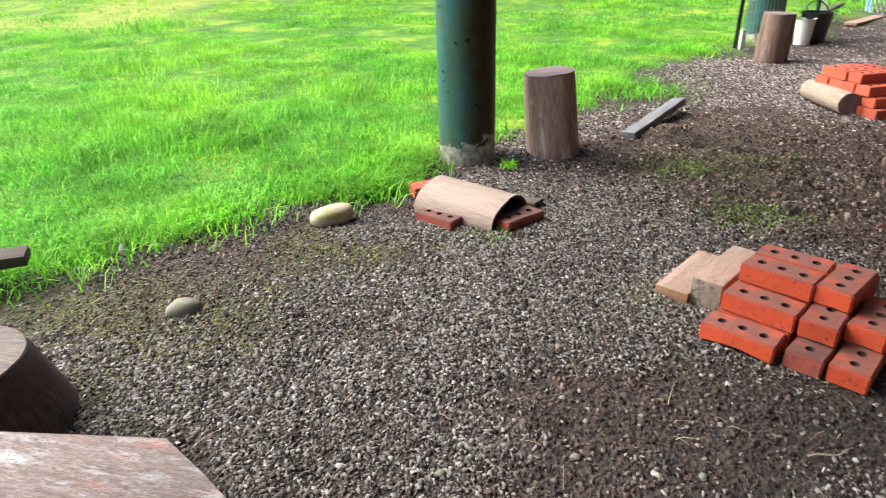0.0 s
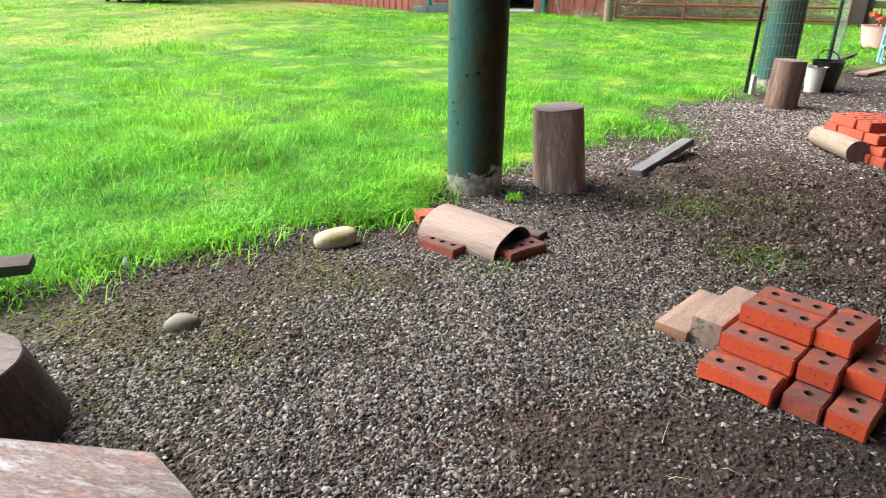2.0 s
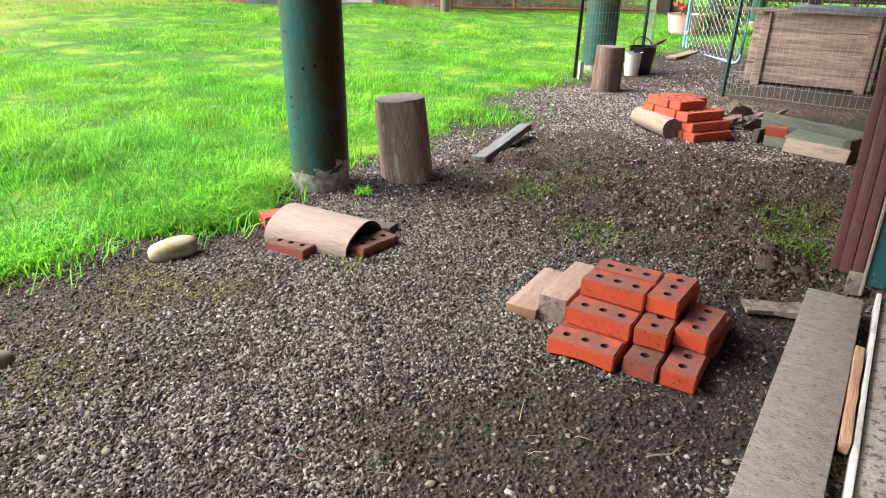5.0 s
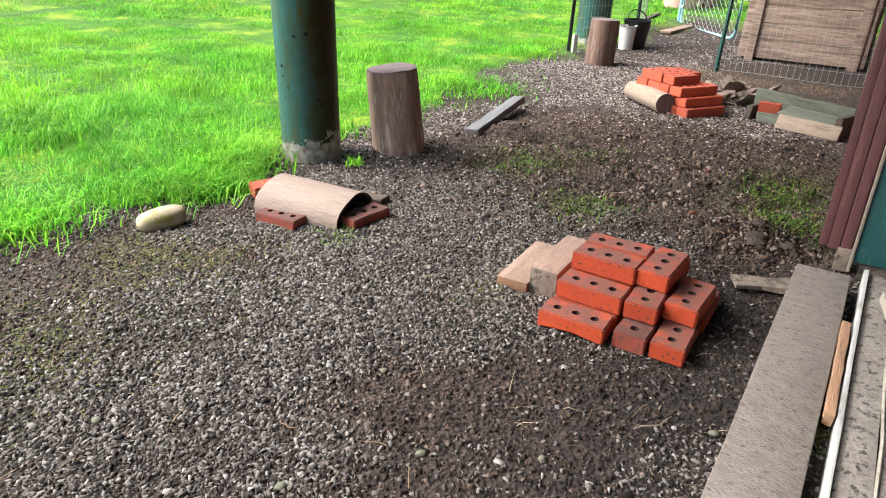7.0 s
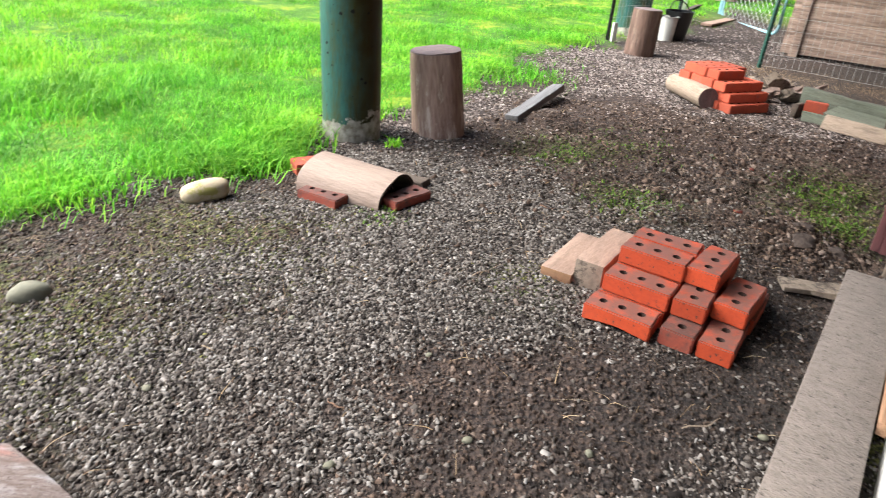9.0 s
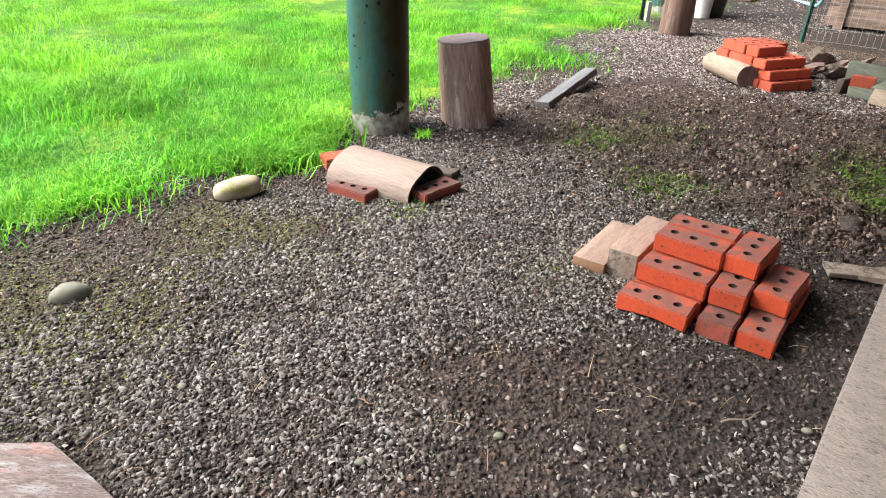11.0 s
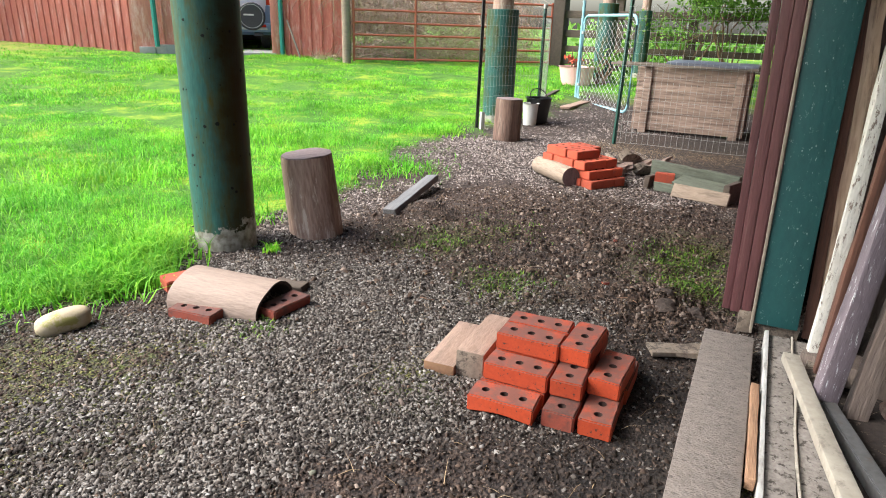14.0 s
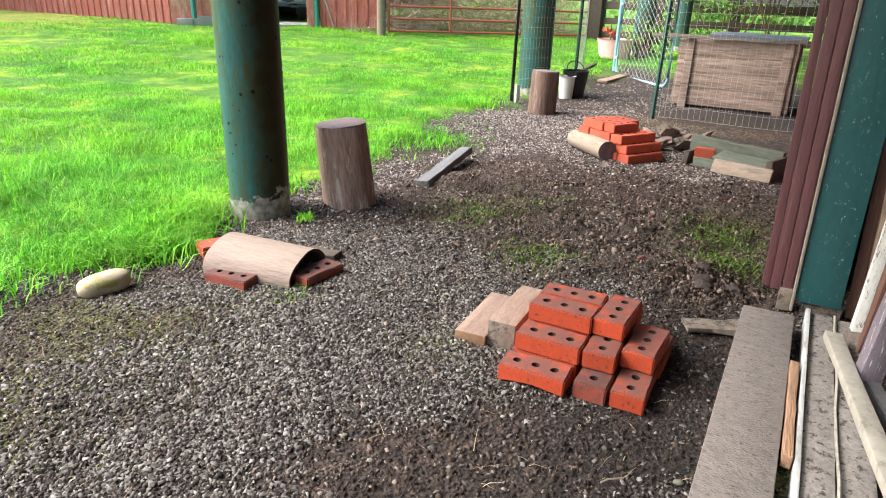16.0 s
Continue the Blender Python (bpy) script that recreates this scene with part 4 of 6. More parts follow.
# ---- barn: wall, roof over the lean-to ----
def frame_at(a, b, z=0.0, turn=0.0):
    """Pose whose x axis runs along the barn wall."""
    p = barn(a, b, z)
    return pose(p.x, p.y, p.z, 0, 0, YAW_U + turn)


solo("wall_barn", box(14, 0.10, 3.0, (7.25, 0, 1.5), 0.004), MAROON, frame_at(0.0, -0.05), "maroon painted barn wall beside the lean-to", "wall", kind="structure")
# Added dark backing that fills the gaps between the boards with shade.
solo("wall_barn_inside", box(0.12, 4.3, 3.0, (0, -2.15, 1.5), 0.004), WOOD_DARK, frame_at(0.85, 0.05), "dark backing wall added behind the leaning boards as shade", "wall", kind="structure")
solo("wall_barn_rear", box(8, 0.12, 3.0, (0, 0, 1.5), 0.004), WOOD_DARK, frame_at(-1.0, 4.5), "dark timber wall inside the barn", "wall", kind="structure")
solo("floor_barn", box(9, 4.6, 0.04, (0, 0, 0), 0.004), DIRT_FLOOR, frame_at(-3.9, 2.5, 0.0), "dark dirty floor inside the barn", "floor", kind="structure")
solo("ceiling", box(15.6, 2.8, 0.06, (0, 0, 0), 0.004), ROOF_DARK, frame_at(5.0, -1.2, 3.05), "dark underside of the lean-to roof", "ceiling", kind="structure")
# Unseen ceiling, added to keep the sky from lighting the barn's inside.
solo("ceiling_barn", box(8.0, 4.4, 0.06, (0, 0, 0), 0.004), ROOF_DARK, frame_at(-2.9, 2.4, 3.08), "unseen dark ceiling added to keep sky light out of the barn", "ceiling", kind="structure")
# Unseen wall, its full height set to block light from behind the doorway.
solo("wall_barn_behind", box(0.12, 4.0, 3.0, (0, 0, 1.5), 0.004), WOOD_DARK, frame_at(-4.6, 2.5), "unseen dark wall added to block light from behind", "wall", kind="structure")


def upright(name, a, b, w, t, z0, z1, mat, label, category, lean=(0.0, 0.0), bevel=0.004, seed=1):
    """A standing board: w across the wall's line, t along it; lean: metres of drift (along, across) at its top."""
    bm = box(t, w, z1 - z0, (0, 0, (z1 - z0) / 2), bevel, 0.002, seed, cuts=5)
    for v in bm.verts:
        s = v.co.z / (z1 - z0)
        v.co.x += lean[0] * s
        v.co.y += -lean[1] * s
    return solo(name, bm, mat, frame_at(a, b, z0), label, category)


def door_post():
    p = barn(0.0, 0.0)
    post = thing("door_post", pose(p.x, p.y, 0.0, 0, 0, YAW_U) @ pose(0, 0, 0, -1.15, 0, 0), "barn door post of maroon and dark green painted boards", "door post")
    H = 3.0
    for k, (b0, b1, a0) in enumerate(((-0.118, -0.089, 0.09), (-0.087, -0.050, 0.075), (-0.048, -0.012, 0.07))):
        part("board", box(0.04, b1 - b0, H, (a0, -(b0 + b1) / 2, 0.07 + H / 2), 0.004, 0.001, k), MAROON, post, "maroon painted board" if k == 0 else "")
    part("block", box(0.05, 0.05, 0.09, (0.07, 0.03, 0.04), 0.005, 0.003, 7), WOOD_WORN, post, "worn wood block")
    part("post_face", box(0.045, 0.144, H, (0.02, -0.075, 0.06 + H / 2), 0.004, 0.001, 4), GREEN_PAINT, post, "dark green painted board")
    part("post_edge", box(0.05, 0.010, H, (0.014, 0.004, 0.02 + H / 2), 0.003, 0.001, 5), RAW_EDGE, post, "bare weathered board edge")
    part("post_foot", box(0.10, 0.13, 0.07, (0.07, -0.09, 0.03), 0.006, 0.003, 6), WOOD_WORN, post, "worn timber foot")
    return post


door_post()

# threshold timbers along the barn doorway
solo("threshold_beam", box(3.4, 0.165, 0.065, (-1.7, 0, 0.03), 0.007, 0.002, 3, cuts=9), WOOD_BEAM, frame_at(-0.14, -0.075, 0.0, 0.5), "rough-sawn grey timber beam lying on the ground", "timber beam")
def door_sill():
    s = thing("door_sill", frame_at(-0.06, 0.113, 0.0, 0.5), "dirty grey wooden door sill with a white painted edge", "door sill")
    part("white_edge", box(3.2, 0.013, 0.080, (-1.6, 0.0665, 0.028), 0.004, 0.0015, 1, cuts=9), EDGE_WHITE, s, "flaking white painted edge")
    part("sill_board", box(3.2, 0.070, 0.06, (-1.6, 0.022, 0.024), 0.004, 0.002, 2, cuts=9), SILL, s, "dirty grey sill board")
    part("seam", tube([(-3.2 + 0.16 * k, -0.018 + 0.003 * math.sin(k * 1.7), 0.056 + 0.003 * math.sin(k * 2.3)) for k in range(21)], 0.0045, 5), BATTEN, s, "pale ragged seam")
    part("sill_board", box(3.2, 0.075, 0.055, (-1.6, -0.062, 0.022), 0.004, 0.002, 3, cuts=9), SILL, s, "dirty grey sill board")
    return s


door_sill()
solo("split_stick", box(0.50, 0.024, 0.035, (-0.25, 0, 0), 0.003, 0.0014, 8, cuts=8), STICK, frame_at(-0.50, 0.0235, 0.054, 1.0), "split tan wooden stick with a rotten end", "stick")
solo("pale_batten", box(1.5, 0.05, 0.03, (-0.75, 0, 0), 0.004, 0.002, 9, cuts=5), BATTEN, frame_at(-0.285, 0.118, 0.085, 9.7), "pale cream painted batten lying on the sill", "batten")
solo("steel_angle", join(box(1.5, 0.036, 0.006, (-0.75, 0, 0.02), 0.001), box(1.5, 0.006, 0.040, (-0.75, 0.0185, 0.0), 0.001)), DARK_STEEL, frame_at(-0.50, 0.225, 0.045, 15.0), "dark grey bar lying on the barn floor", "bar")


def leaning_board(base, top, w, t, mat, label, seed, turn=0.0, name="leaning_board", ragged=0.004):
    """A board leaning from base to top, its broad face turned to the doorway."""
    A, B = Vector(base), Vector(top)
    d = B - A
    L = d.length
    zx = d.normalized()
    yx = zx.cross(V).normalized()
    xx = yx.cross(zx)
    m = Matrix((xx, yx, zx)).transposed().to_4x4()
    bm = box(w, t, L, (0, 0, L / 2), 0.004, ragged, seed, cuts=13)
    return solo(name, bm, mat, Matrix.Translation(A) @ m @ pose(0, 0, 0, 0, 0, turn), label, "board", "boards leaning in the barn")


leaning_board(barn(0.06, 0.187, 0.02), barn(0.06, 0.065, 2.6), 0.034, 0.04, WOOD_RUSSET, "dark brown narrow board beside the green post", 1, 0)
leaning_board(barn(0.055, 0.236, 0.02), barn(0.055, 0.070, 2.6), 0.052, 0.035, SLAB, "rough tan split slab with brown stains leaning in the barn", 2, 4, ragged=0.007)
leaning_board(barn(0.15, 0.285, 0.02), barn(0.15, 0.115, 2.6), 0.105, 0.05, SLAB_BARK, "crumbling dark bark slab leaning in the barn", 12, 0, ragged=0.012)
leaning_board(barn(0.30, 0.34, 0.02), barn(0.36, 0.27, 2.6), 0.20, 0.035, WOOD_BROWN, "wide rough brown slab leaning in the barn", 7, 0, ragged=0.014)
leaning_board(barn(-0.222, 0.190, 0.03), barn(0.42, 0.29, 2.5), 0.045, 0.028, WOOD_WHITE, "narrow board with flaking white paint", 3, 10)
leaning_board(barn(-0.330, 0.200, 0.03), barn(0.32, 0.40, 2.5), 0.034, 0.03, WOOD_RUSSET, "russet brown narrow board leaning in the barn", 4, 10)
leaning_board(barn(-0.486, 0.212, 0.06), barn(0.10, 0.47, 2.5), 0.062, 0.04, WOOD_PURPLE, "purple-grey weathered board with white flecks", 5, 18)
leaning_board(barn(-0.466, 0.300, 0.01), barn(0.13, 0.63, 2.5), 0.058, 0.04, WOOD_BROWN, "brown weathered board leaning in the barn", 6, 12)
leaning_board(barn(0.10, 0.56, 0.02), barn(0.40, 0.70, 2.6), 0.24, 0.03, WOOD_DARK, "wide dark board standing in the barn", 8, 0)
solo("pale_stud", box(0.075, 0.04, 0.74, (0.0375, 0, 0.37), 0.004, 0.002, 14, cuts=6), BATTEN, pose(1.364, 0.624, 0.02, 0, -11.5, -55), "pale cream board standing upright on the barn floor", "board", "boards leaning in the barn")
solo("floor_plank", box(0.75, 0.12, 0.07, (0, 0, 0.035), 0.006, 0.004, 15, cuts=5), WOOD_BROWN, pose(2.13, 1.17, 0.022, 0, 0, -62), "dusty brown plank lying on the barn floor", "plank")
solo("floor_plank", box(0.55, 0.10, 0.05, (0, 0, 0.025), 0.006, 0.004, 16, cuts=5), WOOD_WORN, pose(2.07, 1.52, 0.022, 0, 0, 40), "worn grey offcut under the leaning boards", "plank")

for _k, (_a, _b, _s, _m, _l) in enumerate(((-0.40, 0.40, 0.04, LOG_BROWN, "broken brown wood chunk on the barn floor"), (-0.48, 0.52, 0.045, ROCK, "small dark rock on the barn floor"), (-0.62, 0.42, 0.026, LOG_BROWN, "broken brown wood chunk on the barn floor"))):
    _p = barn(_a, _b, 0.04)
    solo("wood_chunk" if _m is LOG_BROWN else "rock", lump(_s, _s * 0.7, _s * 0.6, 110 + _k, 0.7, 2), _m, pose(_p.x, _p.y, _p.z, 10, 0, 60 * _k), _l, "debris", "debris on the barn floor")
_p = Vector((1.842, 0.945, 0.045))
solo("crumpled_bag", lump(0.045, 0.035, 0.04, 120, 0.7, 3), WHITE_PLASTIC, pose(_p.x, _p.y, _p.z), "crumpled white plastic bag on the barn floor", "bag")

# ---- posts that carry the lean-to ----
def lean_to_post(x, y, r, h, seed, rot, label):
    post = thing("lean_to_post", pose(x, y, gz(x, y) - 0.01, 0, 0, rot), label, "post", "posts of the lean-to")
    sides, profs = 40, []
    zs = [0.0, 0.03, 0.08, 0.14] + [0.14 + (h - 0.16) * k / 7 for k in range(1, 8)] + [h - 0.005, h]
    for j, z in enumerate(zs):
        k = 1.0 if j < len(zs) - 1 else 0.93
        profs.append([(math.cos(t) * r * k * (1 + 0.006 * math.sin(3 * t + z * 2)), math.sin(t) * r * k * (1 + 0.006 * math.cos(2 * t + z)), z) for t in (2 * math.pi * i / sides for i in range(sides))])
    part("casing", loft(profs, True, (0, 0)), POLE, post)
    rr = random.Random(seed)
    pits = bmesh.new()
    for i in range(95):
        t, z, s = rr.uniform(3.2, 6.2), rr.uniform(0.1, h - 0.03), 0.0016 + 0.0095 * rr.random() ** 3
        ring = []
        for q in range(6):
            u = 2 * math.pi * q / 6
            k = s * rr.uniform(0.6, 1.2)
            tt = t + math.cos(u) * k / r
            ring.append(pits.verts.new((math.cos(tt) * (r + 0.0035), math.sin(tt) * (r + 0.0035), z + math.sin(u) * k)))
        pits.faces.new(ring)
    part("pits", pits, PIT, post, "small dark pits in the casing")["kind"] = "stuff"
    part("timber", round_log(3.0 - h, r * 0.66, r * 0.62, seed, 20, 5, 0.02), [BARK, LOG_END], post, "round timber above the casing", pose(0, 0, h - 0.01))
    return post


lean_to_post(-0.02, 3.245, 0.150, 1.42, 3, 0, "thick round post with pitted dark green paint")
lean_to_post(2.88, 7.26, 0.182, 1.27, 4, 40, "round dark green post behind the wire fence")
lean_to_post(6.16, 10.85, 0.175, 1.36, 5, 40, "round green post with bare timber above behind the gate")
lean_to_post(7.29, 11.47, 0.125, 1.25, 6, 40, "slim green post with pale timber before the board fence")

# ---- log seats ----
def sawn_log(name, x, y, r0, r1, h, seed, label, category, group="", lean=(0, 0), side=BARK, wobble=0.035, face=LOG_END, facets=0.0):
    """An upright log: its side, and the sawn face as a thin disc of its own."""
    t = thing(name, pose(x, y, gz(x, y) - 0.012, lean[0], lean[1], 0), label, category, group)
    bm = round_log(h, r0, r1, seed, 40, 10, wobble, facets=facets)
    ring = sorted((v.co for v in bm.verts if abs(v.co.z - h) < 1e-5), key=lambda c: math.atan2(c.y, c.x))
    top = loft([[(c.x * k, c.y * k, z + 0.002 * math.sin(5 * c.x / r1)) for c in ring] for k, z in ((1.0, h + 0.001), (0.985, h + 0.006))], False, (0, 0))
    part("trunk", bm, [side, face], t)
    part("sawn_top", top, face, t, "weathered sawn end grain")
    return t


sawn_log("log_seat", 0.447, 3.34, 0.147, 0.139, 0.44, 5, "upright barkless brown log with a flat sawn top", "log seat", "upright log seats", (0.0, -5.0), facets=0.8)
sawn_log("log_seat", 2.55, 6.06, 0.142, 0.138, 0.42, 6, "short dark brown upright log before the wire fence", "log seat", "upright log seats", (0, 2), LOG_BROWN, 0.07, LOG_END, 0.8)
sawn_log("stump", -1.12, 1.0, 0.25, 0.182, 0.215, 8, "wide dark stump with a weathered sawn top", "stump", "", (0, 0), BARK_DARK, 0.06, STUMP_TOP)


def flake_board():
    bm = bmesh.new()
    pts = [(-1.08, 0.775, 0.235), (-0.596, 0.987, 0.036), (-0.45, 0.866, 0.06), (-0.22, 0.66, 0.105), (-0.42, 0.46, 0.16), (-0.95, 0.665, 0.23)]
    top = [bm.verts.new(p) for p in pts]
    low = [bm.verts.new((p[0], p[1], p[2] - 0.019)) for p in pts]
    bm.faces.new(top)
    bm.faces.new(low[::-1])
    for i in range(len(pts)):
        j = (i + 1) % len(pts)
        bm.faces.new((top[i], low[i], low[j], top[j]))
    bmesh.ops.recalc_face_normals(bm, faces=bm.faces)
    bmesh.ops.bevel(bm, geom=list(bm.edges), offset=0.002, segments=1, affect="EDGES")
    solo("flake_board", bm, FLAKES, pose(0, 0, 0), "pinkish worn flake board with white and red paint traces", "board")
    solo("support_block", box(0.16, 0.10, 0.12, (0, 0, 0.055), 0.006, 0.004, 3), WOOD_DARK, pose(-0.80, 0.70, 0, 0, 0, 25), "dark timber block under the flake board", "timber block")
    solo("support_block", box(0.12, 0.08, 0.07, (0, 0, 0.03), 0.006, 0.004, 5), WOOD_DARK, pose(-0.42, 0.62, 0, 0, 0, -30), "low timber block under the flake board", "timber block")


flake_board()

# ---- half-round log shelter on bricks ----
def half_log():
    """A hollow half log, open below, lying along its own x."""
    n, R, Rin, Ln = 22, 0.150, 0.128, 0.385
    rr = random.Random(2)
    profs = []
    for j in range(7):
        x = Ln * j / 6
        ring = []
        for i in range(n + 1):
            t = math.pi * i / n
            k = 1 + 0.03 * math.sin(3 * t + 0.4) + rr.uniform(-0.006, 0.006)
            k *= 1.0 - 0.05 * (j / 6)
            ring.append((x + (0.004 * math.sin(4 * t) if j in (0, 6) else 0), math.cos(t) * R * k, math.sin(t) * R * k * 0.80))
        for i in range(n, -1, -1):
            t = math.pi * i / n
            ring.append((x + (0.004 * math.sin(4 * t) if j in (0, 6) else 0), math.cos(t) * Rin, math.sin(t) * Rin * 0.80))
        profs.append(ring)
    bm = loft(profs, True, (1, 1))
    # Inner faces take the dark second material, as the end rims do.
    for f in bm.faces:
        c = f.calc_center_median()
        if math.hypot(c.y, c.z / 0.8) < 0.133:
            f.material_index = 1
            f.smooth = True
    return bm


solo("half_log", half_log(), [LOG_PALE, HOLLOW_DARK], pose(-0.128, 2.562, 0.008, 0, 2, -30), "pale hollow half log lying over red bricks", "half log")


# ---- bricks ----
def brick_mesh(name, mat, L=0.203, W=0.095, H=0.057, holes=3, seed=0, warp=0.0):
    """A clay brick with round core holes sunk into its top."""
    bm = bmesh.new()
    nseg, depth, hr = 12, 0.035, 0.0125
    xs = [(-L / 2 + L * (k + 0.5) / holes) * 0.86 for k in range(holes)] if holes else []
    xb = [-L / 2] + [(xs[k] + xs[k + 1]) / 2 for k in range(len(xs) - 1)] + [L / 2]
    r = random.Random(seed)
    z1 = H
    if xs:
        for k, cx in enumerate(xs):
            x0, x1 = xb[k], xb[k + 1]
            rim, inner, low = [], [], []
            for i in range(nseg):
                t = 2 * math.pi * i / nseg + math.pi / 4
                c, s = math.cos(t), math.sin(t)
                m = 1.0 / max(abs(c), abs(s))
                px = cx + c * m * ((x1 - cx) if c > 0 else (cx - x0))
                rim.append(bm.verts.new((px, s * m * W / 2, z1)))
                inner.append(bm.verts.new((cx + c * hr, s * hr, z1)))
                low.append(bm.verts.new((cx + c * hr * 0.95, s * hr * 0.95, z1 - depth)))
            # Hole walls and floor are coloured dark, painting shade into the recess.
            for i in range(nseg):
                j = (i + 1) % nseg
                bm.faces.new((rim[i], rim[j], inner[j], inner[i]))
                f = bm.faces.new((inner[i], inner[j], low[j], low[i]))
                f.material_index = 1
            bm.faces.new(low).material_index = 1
    else:
        bm.faces.new([bm.verts.new((x, y, z1)) for x, y in ((-L / 2, -W / 2), (L / 2, -W / 2), (L / 2, W / 2), (-L / 2, W / 2))])
    bmesh.ops.remove_doubles(bm, verts=bm.verts, dist=1e-5)
    edge = [e for e in bm.edges if e.is_boundary]
    ext = bmesh.ops.extrude_edge_only(bm, edges=edge)
    nv = [g for g in ext["geom"] if isinstance(g, bmesh.types.BMVert)]
    for v in nv:
        v.co.z = 0.0
    bmesh.ops.holes_fill(bm, edges=[e for e in bm.edges if e.is_boundary], sides=0)
    bmesh.ops.recalc_face_normals(bm, faces=bm.faces)
    sharp = [e for e in bm.edges if e.is_manifold and e.calc_face_angle(0) > 1.0 and not any(f.material_index for f in e.link_faces)]
    bmesh.ops.bevel(bm, geom=sharp, offset=0.004, segments=2, affect="EDGES")
    o = Vector((r.uniform(-9, 9), r.uniform(-9, 9), 0))
    for v in bm.verts:
        v.co += noise.noise_vector(v.co * 18 + o) * 0.0022
        v.co.z -= warp * (1 - (2 * v.co.x / L) ** 2) * -1 if v.co.z < H * 0.4 else 0
    return mesh_of(name, bm, [mat, BRICK_HOLE_SHADE])


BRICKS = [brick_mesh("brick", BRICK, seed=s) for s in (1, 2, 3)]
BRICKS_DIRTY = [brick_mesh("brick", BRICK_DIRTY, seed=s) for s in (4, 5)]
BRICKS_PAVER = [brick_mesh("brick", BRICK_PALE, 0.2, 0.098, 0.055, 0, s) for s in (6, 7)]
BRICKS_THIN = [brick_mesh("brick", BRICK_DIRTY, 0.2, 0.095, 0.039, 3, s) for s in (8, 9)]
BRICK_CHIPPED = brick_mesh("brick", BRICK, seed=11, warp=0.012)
_brick_seed = random.Random(77)


def brick(mesh, m, label, group):
    ob = new("brick", mesh)
    ob.matrix_world = m @ pose(0, 0, 0, 0, 0, _brick_seed.uniform(-1.2, 1.2))
    return tagged(ob, label, "brick", group)


PILE = Vector((0.746, 1.517, 0.0))
PILE_YAW = -39.5


def pile(e, n, z=0.0, turn=0.0):
    c, s = math.cos(radians(PILE_YAW)), math.sin(radians(PILE_YAW))
    return pose(PILE.x + c * e - s * n, PILE.y + s * e + c * n, z, 0, 0, PILE_YAW + turn)


H1, W1, L1 = 0.057, 0.095, 0.203
LB = "red three-hole clay brick in a stepped pile"
LD = "soiled dark red three-hole brick in a stepped pile"
# first course
brick(BRICK_CHIPPED, pile(0.101, 0.048, 0.002), "orange-red brick with a chipped lower edge in a stepped pile", "bricks of the near pile")
for k, n in enumerate((0.148, 0.248, 0.348)):
    brick(BRICKS[k % 3], pile(0.105, n, 0.001), LB, "bricks of the near pile")
brick(BRICKS_DIRTY[0], pile(0.272, 0.125, 0.0, 90), LD, "bricks of the near pile")
brick(BRICKS[1], pile(0.375, 0.132, 0.0, 90), LB, "bricks of the near pile")
brick(BRICKS_DIRTY[1], pile(0.277, 0.340, 0.0, 90), LD, "bricks of the near pile")
brick(BRICKS[2], pile(0.385, 0.345, 0.0, 88), LB, "bricks of the near pile")
# second course
for k, n in enumerate((0.150, 0.249, 0.348)):
    brick(BRICKS[(k + 1) % 3], pile(0.112, n, H1 + 0.002), LB, "bricks of the near pile")
brick(BRICKS[1], pile(0.268, 0.205, H1 + 0.002, 90), LB, "bricks of the near pile")
brick(BRICKS[0], pile(0.375, 0.262, H1 + 0.002, 87), LB, "bricks of the near pile")
brick(BRICKS[2], pile(0.272, 0.412, H1 + 0.002, 90), LB, "bricks of the near pile")
# third course
brick(BRICKS[2], pile(0.116, 0.246, 2 * H1 + 0.004, -1), LB, "bricks of the near pile")
brick(BRICKS[0], pile(0.118, 0.345, 2 * H1 + 0.004, 0), LB, "bricks of the near pile")
brick(BRICKS[1], pile(0.272, 0.306, 2 * H1 + 0.004, 86), LB, "bricks of the near pile")
def end_grained(bm):
    for f in bm.faces:
        if abs(f.normal.x) > 0.7:
            f.material_index = 1
    return bm


solo("post_offcut", end_grained(box(0.31, 0.095, 0.098, (0, 0, 0.049), 0.004, 0.0012, 21, cuts=6)), [WOOD_TAN, WOOD_WORN], pile(-0.062, 0.325, 0.0, 90), "square timber offcut with a worn grey end beside bricks", "timber offcut")
solo("board_offcut", end_grained(box(0.33, 0.105, 0.042, (0, 0, 0.021), 0.003, 0.0012, 22, cuts=6)), [WOOD_TAN, WOOD_ORANGE], pile(-0.168, 0.315, 0.0, 92), "short tan board offcut beside the brick pile", "board offcut")
brick(BRICKS_THIN[0], pose(-0.085, 2.350, 0.0, 0, 0, -36), "soiled dark red brick sunk in gravel", "bricks under the half log")
brick(BRICKS_THIN[1], pose(0.243, 2.347, 0.004, 0, 0, 44), "soiled dark red brick sunk in gravel", "bricks under the half log")
brick(BRICKS_PAVER[0], pose(-0.150, 2.68, 0.0, 0, 0, 25), "red brick in the grass behind the half log", "bricks under the half log")
solo("wood_scrap", box(0.15, 0.06, 0.035, (0, 0, 0.015), 0.006, 0.006, 9, cuts=3), WOOD_DARK, pose(0.275, 2.57, 0.0, 0, 0, -35), "dark rotten wood scrap behind the half log", "wood scrap")

# ---- far brick pile and the trough ----
FAR = Vector((2.425, 3.965, 0.0))
FAR_YAW = 17.0
FL, FW, FH = 0.228, 0.110, 0.061
BRICKS_FAR = [brick_mesh("brick", BRICK_PALE, FL, FW, FH - 0.002, 3, s) for s in (12, 13, 14)]


